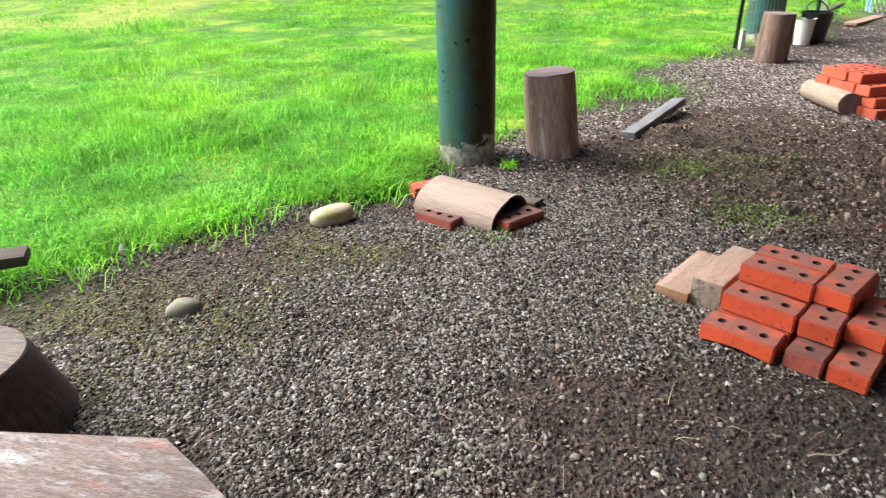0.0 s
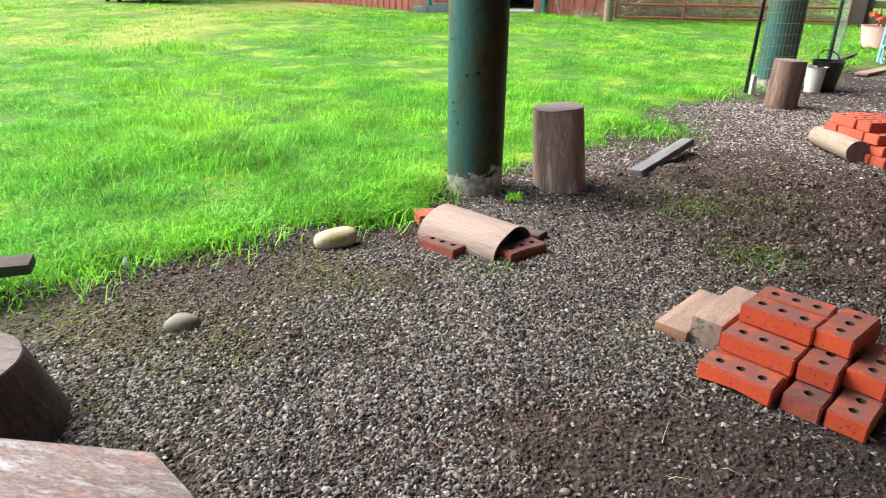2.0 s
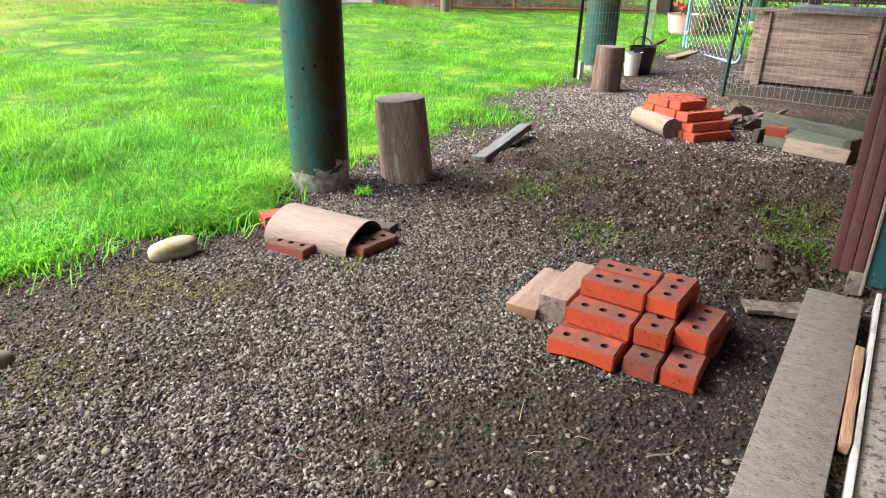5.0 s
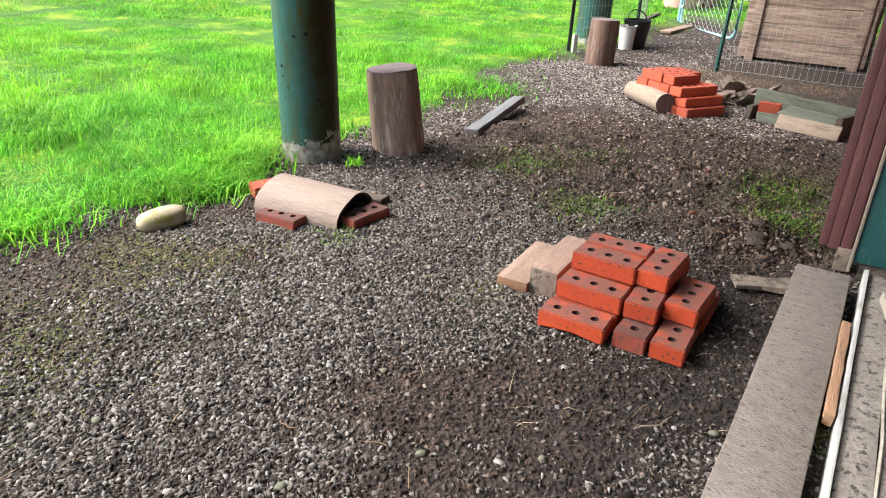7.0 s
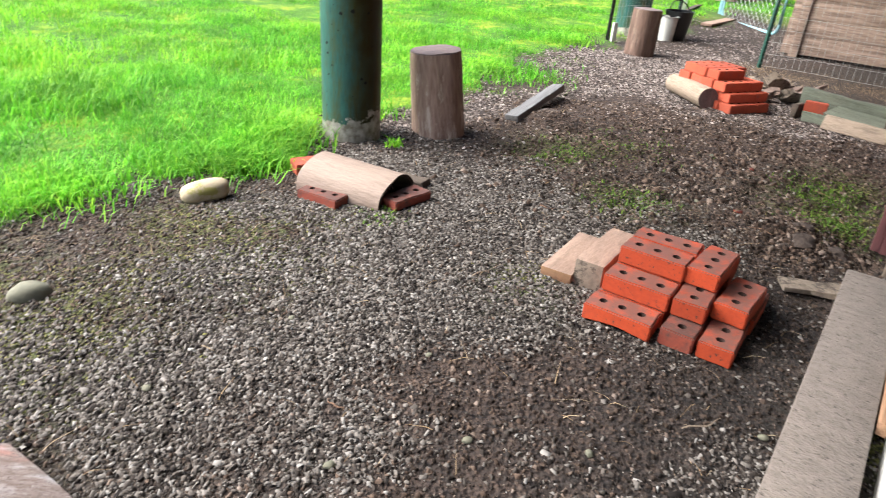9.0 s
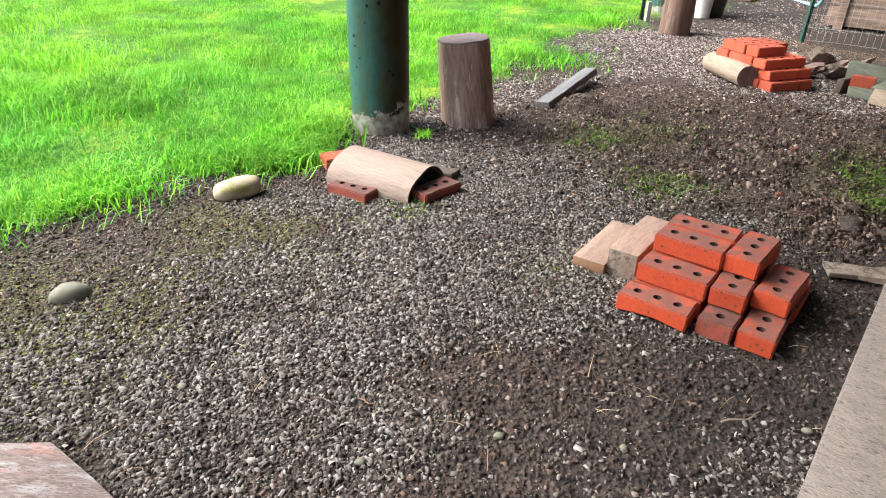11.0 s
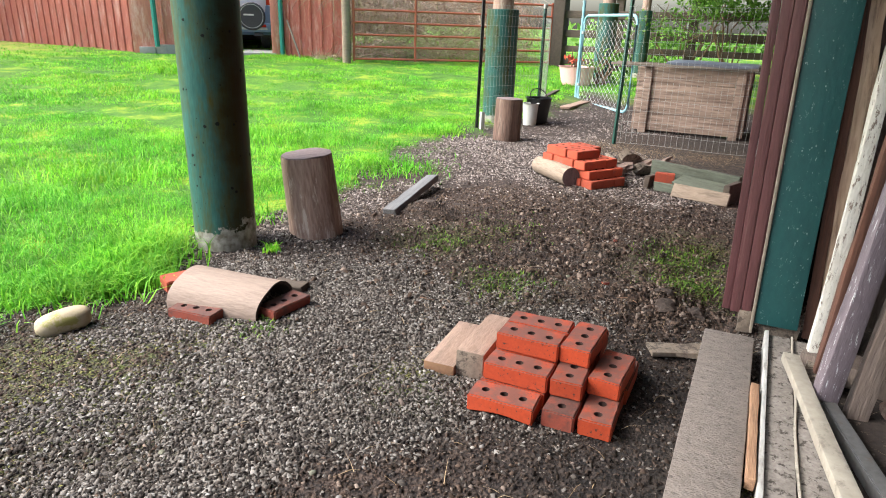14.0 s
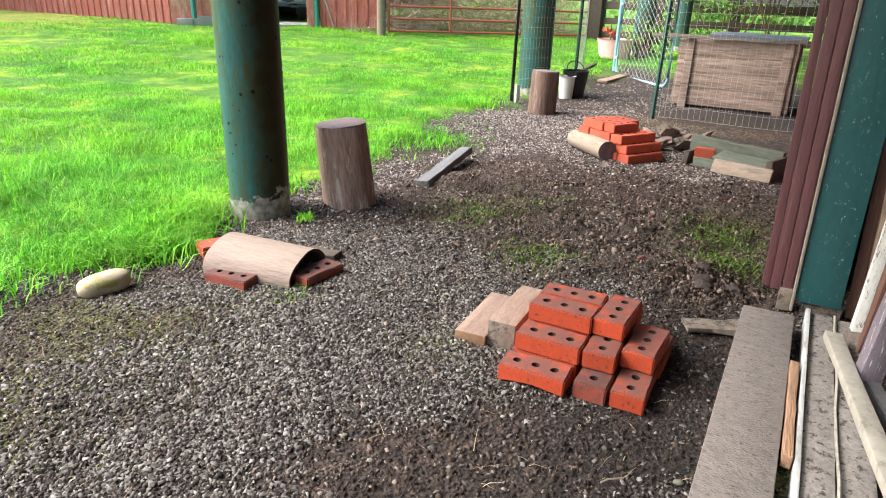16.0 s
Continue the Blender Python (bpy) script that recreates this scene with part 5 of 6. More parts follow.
def farp(e, n, z=0.0, turn=0.0):
    c, s = math.cos(radians(FAR_YAW)), math.sin(radians(FAR_YAW))
    return pose(FAR.x + c * e - s * n, FAR.y + s * e + c * n, z, 0, 0, FAR_YAW + turn)


# four courses of stretchers, each set back from the one below, with headers at one end
for c, (e0, n0, rows, heads) in enumerate(((0.0, 0.0, 4, 2), (0.020, 0.050, 4, 2), (0.005, 0.100, 4, 1), (0.015, 0.190, 3, 0))):
    for j in range(rows):
        brick(BRICKS_FAR[(j + c) % 3], farp(e0 + FL / 2 - 0.008 * (j % 2), n0 + FW / 2 + j * (FW + 0.003), c * FH), "pinkish red brick in a far stepped pile", "bricks of the far pile")
    for j in range(heads):
        brick(BRICKS_FAR[(j + c + 1) % 3], farp(e0 + FL + 0.004 + FW / 2, n0 + FL / 2 + 0.004 + j * (FL + 0.004), c * FH, 90), "pinkish red brick laid crosswise in a far pile", "bricks of the far pile")
brick(BRICKS_FAR[1], farp(FL + 0.055, 0.385, 3 * FH, 90), "pinkish red brick laid crosswise in a far pile", "bricks of the far pile")
solo("short_log", round_log(0.47, 0.073, 0.068, 31, 22, 7, 0.04, "x"), [LOG_GREY, LOG_END], pose(2.325, 4.10, 0.068, 0, 0, 96), "pale grey barkless log lying against bricks", "log")
_rk = random.Random(8)
for k in range(13):
    s = _rk.uniform(0.045, 0.13) if k else 0.15
    bm = lump(s, s * _rk.uniform(0.5, 0.9), s * _rk.uniform(0.25, 0.5), 50 + k, 0.8, 2)
    for f in bm.faces:
        f.smooth = False
    x, y = (3.08, 4.60) if k == 0 else (3.12 + _rk.uniform(-0.25, 0.30), 4.55 + _rk.uniform(-0.28, 0.2))
    solo("rock", bm, ROCK if k % 3 else WOOD_WORN, pose(x, y, 0.02 + s * 0.25, _rk.uniform(-25, 25), _rk.uniform(-25, 25), _rk.uniform(0, 360)), "brown angular rock in a small heap", "rock", "heap of rocks")


def trough():
    """Origin at the far back corner; x along the trough, -y towards the gravel."""
    t = thing("plank_trough", pose(3.03, 4.13, 0, 0, 0, -61.3), "low trough of mossy grey planks beside rocks", "trough")
    part("back_plank", box(0.66, 0.045, 0.175, (0.31, 0.0, 0.085), 0.007, 0.006, 1, cuts=7), WOOD_MOSS, t, "", pose(0, 0, 0, 3, 1.0, 0))
    part("front_plank", box(0.52, 0.035, 0.062, (0.38, -0.205, 0.028), 0.006, 0.004, 2, cuts=5), WOOD_MOSS, t)
    part("lid_plank", box(0.40, 0.17, 0.026, (0.445, -0.115, 0.112), 0.006, 0.004, 6, cuts=6), WOOD_MOSS, t, "split mossy plank", pose(0, 0, 0, 10, 1.5, 1))
    part("end_plank", box(0.045, 0.235, 0.135, (0.645, -0.11, 0.066), 0.006, 0.004, 3), WOOD_DARK, t)
    part("end_plank", box(0.035, 0.19, 0.085, (0.05, -0.10, 0.042), 0.006, 0.004, 4), WOOD_DARK, t)
    return t


trough()
solo("loose_board", box(0.39, 0.026, 0.092, (0.19, 0, 0.044), 0.004, 0.002, 5, cuts=4), LOG_GREY, pose(2.925, 3.735, 0.0, -24, 0, -57.5), "weathered tan board leaning on the plank trough", "board")
brick(brick_mesh("brick", BRICK_PALE, 0.135, 0.10, 0.055, 0, 15), pose(3.02, 3.975, 0.062, 90, 0, -38), "bright red brick standing on edge in the plank trough", "bricks of the trough")

# ---- loose plank, stones ----
solo("loose_plank", box(0.80, 0.085, 0.042, (0, 0, -0.006), 0.004, 0.003, 15, cuts=6), WOOD_PLANK, pose(1.10, 3.88, 0.058, -6, -3, 57), "weathered grey plank lying on a dirt mound", "plank")
for _k, (_x, _y, _s) in enumerate(((1.18, 3.72, 0.07), (1.28, 3.78, 0.05), (1.10, 3.66, 0.04), (1.36, 3.70, 0.045), (1.75, 2.02, 0.06), (1.86, 1.98, 0.05), (1.80, 2.12, 0.045), (1.66, 2.0, 0.03))):
    solo("soil_clod", lump(_s, _s * 0.8, _s * 0.4, 60 + _k, 0.7, 3), SOIL, pose(_x, _y, gz(_x, _y) - 0.004, 0, 0, 50 * _k), "crumbly dark brown clod of soil", "soil clod", "soil clods")
solo("cobble", loaf(0.094, 0.050, 0.043, 61), STONE_TAN, pose(-0.545, 2.35, 0.026, 0, -6, 24), "smooth tan cobble with a yellowish side", "stone", "cobbles")
solo("cobble", lump(0.056, 0.043, 0.036, 62, 0.15), STONE_GREY, pose(-0.845, 1.595, 0.012, 0, 0, 20), "grey-green cobble half sunk in gravel", "stone", "cobbles")
solo("flat_board", box(0.22, 0.075, 0.02, (0, 0, 0), 0.006, 0.005, 4, cuts=4), WOOD_WORN, pose(1.60, 1.70, 0.012, 0, 2, -12), "flat brown-grey board piece half sunk in soil", "board")
solo("white_scrap", lump(0.012, 0.01, 0.035, 63, 0.4, 2), WHITE_PLASTIC, pose(-1.27, 1.98, 0.03, 12, 8, 0), "small white plastic scrap standing in the gravel", "scrap")
solo("edging_board", box(0.7, 0.085, 0.04, (-0.35, 0, 0), 0.004, 0.003, 6, cuts=5), WOOD_DARK, pose(-1.49, 1.78, 0.105, 6, 0, 25), "dark old board lying at the lawn's edge", "board")

_tw = random.Random(21)
for k in range(22):
    x, y = _tw.uniform(-0.9, 2.2), _tw.uniform(0.9, 3.2)
    if float(lawn(np.array([x]), np.array([y]))[0]) > 0.3 or (0.55 < x < 1.5 and 1.1 < y < 2.1) or (-0.4 < x < 0.45 and 2.15 < y < 2.8):
        continue
    L = _tw.uniform(0.05, 0.13)
    bend = _tw.uniform(-0.02, 0.02)
    bm = tube([(L * (s - 0.5), bend * math.sin(math.pi * s) + 0.004 * math.sin(9 * s), 0.003 * math.sin(5 * s)) for s in (i / 6 for i in range(7))], [0.0022, 0.0024, 0.0022, 0.002, 0.0018, 0.0014, 0.0008], 5)
    solo("twig", bm, BRUSH if k % 2 else LOG_GREY, pose(x, y, gz(x, y) + 0.009, 0, _tw.uniform(-4, 4), _tw.uniform(0, 360)), "thin dry twig lying on the gravel", "twig", "twigs on the gravel")
for k, (x, y) in enumerate(((1.62, 2.28), (2.05, 2.95))):
    solo("brick_crumb", lump(0.018, 0.013, 0.010, 140 + k, 0.8, 1), BRICK_DIRTY, pose(x, y, gz(x, y) + 0.006, 0, 0, 50 * k), "small reddish brick crumb on the soil", "brick crumb", "brick crumbs")
for k, (x, y, s) in enumerate(((0.35, 1.02, 0.02), (0.28, 1.32, 0.016), (0.62, 0.98, 0.018), (-0.1, 1.5, 0.017), (1.05, 1.02, 0.02), (0.05, 0.95, 0.022), (1.55, 2.5, 0.02), (1.9, 3.1, 0.022), (-0.4, 1.2, 0.02))):
    solo("pebble", lump(s * 0.65, s * 0.5, s * 0.34, 150 + k, 0.25, 2), STONE_GREY, pose(x, y, gz(x, y) + s * 0.2, 0, 0, 40 * k), "rounded grey pebble among the gravel", "pebble", "pebbles")


# ---- wire enclosure ----
def wire_panel(name, p0, p1, z0, z1, dx, dz, label, r=0.0012):
    """A welded mesh panel between two places: one part for the wires, thin three-sided bars."""
    A, B = Vector((*p0, 0)), Vector((*p1, 0))
    d = B - A
    L = d.length
    d.normalize()
    nrm = Vector((-d.y, d.x, 0))
    V3, F = [], []
    rr = random.Random(4)

    def bar(a, b, up):
        i = len(V3)
        side = (b - a).normalized().cross(up).normalized()
        for p in (a, b):
            for q in range(3):
                t = 2 * math.pi * q / 3
                V3.append(tuple(p + side * math.cos(t) * r + up * math.sin(t) * r))
        for q in range(3):
            w = (q + 1) % 3
            F.extend((i + q, i + w, i + 3 + w, i + 3 + q))

    def bulge(s, z):
        return nrm * (0.02 * math.sin(s * 3.1) * math.sin(z * 2.2)) + Vector((0, 0, 0.006 * math.sin(s * 5)))

    nx, nz = int(L / dx), int((z1 - z0) / dz)
    for i in range(nx + 1):
        s = L * i / nx
        pts = [A + d * s + Vector((0, 0, z0 + (z1 - z0) * k / 4)) + bulge(s, z0 + (z1 - z0) * k / 4) for k in range(5)]
        for a, b in zip(pts, pts[1:]):
            bar(a, b, nrm)
    for j in range(nz + 1):
        z = z0 + (z1 - z0) * j / nz
        pts = [A + d * (L * k / 8) + Vector((0, 0, z)) + bulge(L * k / 8, z) for k in range(9)]
        for a, b in zip(pts, pts[1:]):
            bar(a, b, Vector((0, 0, 1)))
    ob = stuff_mesh(name, np.array(V3), F, 4, GALV, label, "wire mesh")
    ob["kind"] = ""
    return tagged(ob, label, "wire fence", "wire fence panels")


wire_panel("wire_fence", (2.455, 6.75), (3.42, 7.32), 0.02, 1.30, 0.052, 0.10, "galvanised welded wire mesh in front of the green post")
_t, _w = barn(4.03, -1.44), barn(4.03, -0.14)
wire_panel("wire_fence", (_t.x, _t.y), (_w.x, _w.y), 0.02, 1.30, 0.052, 0.10, "galvanised welded wire mesh beside the barn")
wire_panel("wire_fence", (3.42, 7.32), (4.30, 9.1), 0.02, 1.2, 0.052, 0.10, "galvanised welded wire mesh along the lawn")


def steel_post(x, y, h, mat, label, lean=(0, 0), r=0.013, studs=True):
    p = thing("steel_post", pose(x, y, gz(x, y) - 0.02, lean[0], lean[1], 20), label, "fence post", "steel posts of the wire fence")
    part("stem", join(box(0.035, 0.005, h, (0, 0, h / 2), 0.001), box(0.005, 0.03, h, (0, 0.017, h / 2), 0.001)), mat, p)
    if studs:
        for k in range(int(h / 0.055)):
            part("stud", box(0.012, 0.012, 0.018, (0, -0.008, 0.06 + k * 0.055), 0.002), mat, p)
    return p


steel_post(2.455, 6.74, 1.55, BLACK, "black studded steel fence post", (0, 1.0))
solo("white_insulator", box(0.05, 0.03, 0.20, (0, 0, 0.1), 0.004), WHITE_PLASTIC, pose(2.50, 6.70, gz(2.5, 6.7), 0, 0, 20), "white plastic strip at a fence post's foot", "plastic strip")
steel_post(3.43, 7.33, 1.32, GREEN_POST, "thin dark green steel fence post", (0, 0), studs=False)
solo("insulator", box(0.045, 0.03, 0.05, (0, 0, 0.025), 0.006), WHITE_PLASTIC, pose(3.43, 7.33, 1.295, 0, 0, 20), "white plastic insulator cap topping steel", "insulator")
steel_post(3.575, 5.70, 1.5, GREEN_POST, "dark green steel fence post beside the crate", (0, 1.5))


def chain_gate():
    g = thing("chain_link_gate", pose(4.857, 9.146, 0.03, 0, 0, -89.0), "open chain-link gate with a pale blue tube frame", "gate")
    W, H, R = 1.43, 1.24, 0.12
    pts = []
    for cx, cz, t0 in ((W - R, R, -90), (W - R, H - R, 0), (R, H - R, 90), (R, R, 180)):
        for k in range(6):
            t = radians(t0 + 90 * k / 5)
            pts.append((cx + R * math.cos(t), 0, cz + R * math.sin(t)))
    part("tube_frame", tube(pts, 0.02, 8, closed=True), BLUE_TUBE, g)
    bm = bmesh.new()
    step = 0.056

    def strand(points, r):
        prev = None
        for p in points:
            ring = [bm.verts.new((p[0] + r * math.cos(a), p[1] + r * math.sin(a), p[2])) for a in (0, 2.09, 4.19)]
            if prev:
                for q in range(3):
                    bm.faces.new((prev[q], prev[(q + 1) % 3], ring[(q + 1) % 3], ring[q]))
            prev = ring

    cols = int((W - 0.04) / step)
    rows = int((H - 0.04) / (step * 0.9))
    for c in range(cols):
        x0 = 0.03 + c * step
        strand([(x0 + (step if (k + c) % 2 else 0), 0.003 * (-1) ** k, 0.02 + k * step * 0.9) for k in range(rows + 1)], 0.0019)
    part("chain_mesh", bm, GALV, g, "diamond wire mesh")
    part("hinge_post", tube([(-0.06, 0, -0.05), (-0.06, 0, 1.45)], 0.024, 10), BLUE_TUBE, g)
    for z in (0.25, 1.0):
        part("hinge", box(0.09, 0.03, 0.04, (-0.03, 0, z), 0.004), GALV, g)
    return g


chain_gate()


# ---- crate ----
def crate():
    p = barn(5.04, -0.90)
    c = thing("wooden_crate", pose(p.x, p.y, 0.03, 0, 0, math.degrees(math.atan2(V.y, V.x))), "large brown-grey wooden crate of horizontal boards", "crate")
    W, D, H = 1.16, 0.75, 0.70
    rr = random.Random(6)
    hs = (0.185, 0.165, 0.17, 0.165)
    z = 0.0
    for k, h in enumerate(hs):
        for y, nm in ((0.0, "front_board"), (D, "back_board")):
            part(nm, box(W + rr.uniform(-0.01, 0.01), 0.022, h - 0.004, (0, y, z + h / 2), 0.0012, 0.0015, k + 3, cuts=4), WOOD_CRATE, c)
        for x in (-W / 2 + 0.02, W / 2 - 0.02):
            part("side_board", box(0.022, D - 0.03, h - 0.006, (x, D / 2, z + h / 2), 0.003, 0.001, k), WOOD_CRATE, c)
        z += h
    for x in (-0.46, 0.49):
        part("batten", box(0.085, 0.025, H + 0.02, (x, -0.025, H / 2 - 0.02), 0.003, 0.0015, 9), WOOD_CRATE, c, "upright batten", pose(0, 0, 0))
    part("lid", box(W * 0.78, D + 0.12, 0.026, (0.16, D / 2 - 0.02, H + 0.030), 0.003, 0.003, 11, cuts=5), LID_SHEET, c, "grey-blue weathered sheet lid", pose(0, 0, 0, 0, 1, 0))
    for y in (-0.06, 0.22):
        part("lid_rail", box(1.5, 0.04, 0.025, (-0.12, y, H + 0.006), 0.003, 0.001, 12, cuts=4), WOOD_GREY, c)
    return c


crate()


# ---- buckets and planter ----
def pail(x, y, r0, r1, h, mat, label, handle=True):
    b = thing("bucket", pose(x, y, gz(x, y), 0, 0, 30), label, "bucket", "buckets by the fence")
    prof = [(r0, 0.0), (r1, h), (r1 + 0.012, h), (r1 + 0.012, h - 0.02), (r1 - 0.006, h - 0.002), (r0 - 0.006, 0.01)]
    rings = [[(math.cos(2 * math.pi * i / 24) * r, math.sin(2 * math.pi * i / 24) * r, z) for i in range(24)] for r, z in (prof[0], prof[1], prof[2], prof[2], prof[4], prof[5])]
    part("shell", loft(rings, True, (0, 0)), mat, b)
    if handle:
        part("handle", tube([(math.cos(t) * (r1 + 0.01), 0.05 * math.sin(t), h + math.sin(t) * 0.10) for t in (math.pi * k / 12 for k in range(13))], 0.006, 6), mat, b)
    return b


pail(3.17, 6.96, 0.075, 0.092, 0.25, WHITE_PLASTIC, "white plastic bucket beside a black one", False)
pail(3.33, 7.10, 0.11, 0.150, 0.30, BLACK, "black plastic bucket with a raised handle")
pail(5.50, 10.55, 0.25, 0.31, 0.31, PINK, "pale pink round planter tub on the grass", False)
solo("path_board", box(0.95, 0.14, 0.03, (0, 0, 0.018), 0.004, 0.002, 4, cuts=4), WOOD_TAN, pose(4.50, 8.48, gz(4.5, 8.48), 0, 0, 46), "weathered tan board lying by the open gate", "board")
solo("edging_timber", box(2.6, 0.07, 0.07, (0, 0, 0.03), 0.005, 0.003, 6, cuts=6), WOOD_DARK, pose(4.1, 8.75, gz(4.1, 8.75), 0, 0, 56), "dark edging timber between soil and lawn", "edging")

# ---- red tube gate and the rail fence ----
def tube_gate():
    z0 = rise(2.0, 13.2)
    g = thing("field_gate", pose(1.95, 13.2, float(z0), 0, 0, 0), "long rust-red tube gate of six rails before brambles", "gate")
    W = 4.18
    zs = (0.10, 0.33, 0.56, 0.79, 1.02, 1.25)
    for z in zs:
        part("rail", tube([(0, 0, z), (W, 0, z - 0.02)], 0.021, 8), RED_RAIL, g)
    for x in (0.0, 1.24, 2.9, W):
        part("upright", tube([(x, 0, 0.06), (x, 0, 1.28)], 0.024, 8), RED_RAIL, g)
    return g


tube_gate()
solo("gate_post", round_log(1.75, 0.085, 0.08, 14, 16, 5, 0.03), [LOG_GREY, LOG_END], pose(1.80, 13.2, 0.26), "pale grey round timber gate post", "gate post")
solo("gate_post", box(0.26, 0.26, 2.4, (0, 0, 1.2), 0.02, 0.006, 4, cuts=4), WOOD_DARK, pose(6.32, 13.16, 0.3, 0, 0, 40), "thick dark weathered timber gate post", "gate post")


def rail_fence():
    f = thing("rail_fence", pose(6.35, 13.1, 0, 0, 0, math.degrees(math.atan2(V.y, V.x))), "dark weathered board fence behind the enclosure", "fence")
    L = 9.0
    for k, (z, h) in enumerate(((0.42, 0.12), (0.68, 0.12), (0.98, 0.15), (1.36, 0.15), (1.75, 0.16))):
        part("rail", box(L, 0.035, h, (L / 2, 0, z), 0.006, 0.006, k + 1, cuts=8), WOOD_DARK, f)
    for k, x in enumerate((1.15, 2.6, 4.6, 6.6, 8.8)):
        part("post", box(0.16, 0.14, 2.1, (x, 0.09, 1.0), 0.01, 0.006, k, cuts=3), WOOD_DARK, f)
    return f


rail_fence()


# ---- brambles, bush, far hedge ----
def twig_mass(name, n, centre, spread, h, width, mat, label, category, seed, lean=1.0):
    r = np.random.RandomState(seed)
    x, y = r.uniform(-1, 1, n) * spread[0] + centre[0], r.uniform(-1, 1, n) * spread[1] + centre[1]
    hh = h * (0.35 + 0.65 * r.uniform(0, 1, n)) * np.clip(0.85 + 0.25 * waves(x, y, 1.6, seed), 0.5, 1.3)
    return blades(name, mat, label, category, [(x, y, hh, width * r.uniform(0.4, 1.2, n), lean * r.uniform(0.2, 1.3, n))], seed + 1)


def wander(n, start, aim, spread, reach, width, droop, seed):
    """Ribbons that wander from random starts; aim: mean direction, spread: how far each strays from it."""
    r = np.random.RandomState(seed)
    k = 9
    p = np.stack([r.uniform(a, b, n) for a, b in start], 1)
    d = r.normal(0, spread, (n, 3)) + np.array(aim)
    d /= np.linalg.norm(d, axis=1)[:, None]
    step = (reach * r.uniform(0.35, 1.0, n) / (k - 1))[:, None]
    w = (width * r.uniform(0.4, 1.3, n))[:, None]
    tw = r.uniform(0, 3.14, n)[:, None]
    off = np.concatenate([np.cos(tw), 0 * tw, np.sin(tw)], 1)
    rows = []
    for q in range(k):
        t = w * (1 - 0.7 * q / (k - 1))
        rows.append(np.stack([p - off * t, p + off * t], 1))
        d = d + r.normal(0, 0.22, (n, 3)) + np.array((0, 0, -droop))
        d /= np.linalg.norm(d, axis=1)[:, None]
        p = p + d * step
    v = np.stack(rows, 1).reshape(-1, 3)
    f = ((np.arange(n) * 2 * k)[:, None, None] + (np.arange(k - 1) * 2)[None, :, None] + np.array([0, 2, 3, 1])[None, None]).ravel()
    return v, f


def brambles(n, start, aim, spread, reach, width, droop, seed, label):
    v, f = wander(n, start, aim, spread, reach, width, droop, seed)
    return stuff_mesh("brambles", v, f, 4, BRAMBLE, label, "brambles")


BRAMBLE = island_material("dry_brown_stems", [(0.0, (0.14, 0.08, 0.055)), (0.35, (0.44, 0.285, 0.215)), (0.8, (0.70, 0.54, 0.44)), (1.0, (0.28, 0.29, 0.09))], rough=0.9)
brambles(6500, ((2.0, 6.1), (13.7, 15.2), (0.22, 2.2)), (0, -0.15, 0.1), 0.8, 1.1, 0.0055, 0.06, 71, "tangled dry brown bramble stems behind the gate")
brambles(900, ((1.9, 6.1), (13.5, 14.2), (0.22, 0.7)), (0, -0.2, 0.3), 0.7, 0.6, 0.005, 0.0, 77, "dry bramble stems thick along the ground")
brambles(260, ((1.15, 1.85), (13.6, 13.95), (0.222, 0.42)), (0.2, -0.2, 0.25), 0.7, 0.45, 0.006, 0.05, 72, "dry brown stems heaped against the red wall")
brambles(700, ((1.0, 2.3), (13.6, 14.0), (1.75, 2.6)), (-0.3, -0.2, -0.5), 0.6, 1.0, 0.0055, 0.10, 75, "dry bramble stems hanging over the red wall")


def leaf_cloud(n, centre, spread, size, seed):
    """Leaf quads scattered in clumps about twigs."""
    r = np.random.RandomState(seed)
    k = max(6, n // 60)
    cl = r.normal(0, 1, (k, 3)) * np.array(spread) * 0.55 + np.array(centre)
    c = cl[r.randint(0, k, n)] + r.normal(0, 1, (n, 3)) * np.array(spread) * 0.22
    a, b = r.normal(0, 1, (n, 3)), r.normal(0, 1, (n, 3))
    a /= np.linalg.norm(a, axis=1)[:, None]
    b = np.cross(a, b)
    b /= np.linalg.norm(b, axis=1)[:, None]
    s = size * r.uniform(0.5, 1.2, n)[:, None]
    V4 = np.stack([c - a * s, c + b * s * 0.45, c + a * s, c - b * s * 0.45], 1)
    return V4.reshape(-1, 3), np.arange(n * 4)


def bush(n, centre, spread, size, seed, label, name="leafy_bush", mat=None):
    v, f = leaf_cloud(n, centre, spread, size, seed)
    b = thing(name, pose(centre[0], centre[1], gz(centre[0], centre[1])), label, "bush")
    lv = stuff_mesh("leaves", v - np.array([centre[0], centre[1], gz(centre[0], centre[1])]), f, 4, mat or LEAF, "many small leaves", "")
    del lv["kind"]
    lv.parent = b
    rr = random.Random(seed)
    stems = [tube([(rr.uniform(-0.1, 0.1), rr.uniform(-0.1, 0.1), -0.05), (rr.uniform(-0.5, 0.5) * spread[0], rr.uniform(-0.5, 0.5) * spread[1], (centre[2]) * 0.6), (rr.uniform(-1, 1) * spread[0], rr.uniform(-1, 1) * spread[1], centre[2] + spread[2] * 0.6)], [0.02, 0.014, 0.006], 5) for _ in range(7)]
    for st in stems:
        part("stem", st, BRUSH, b)
    return b


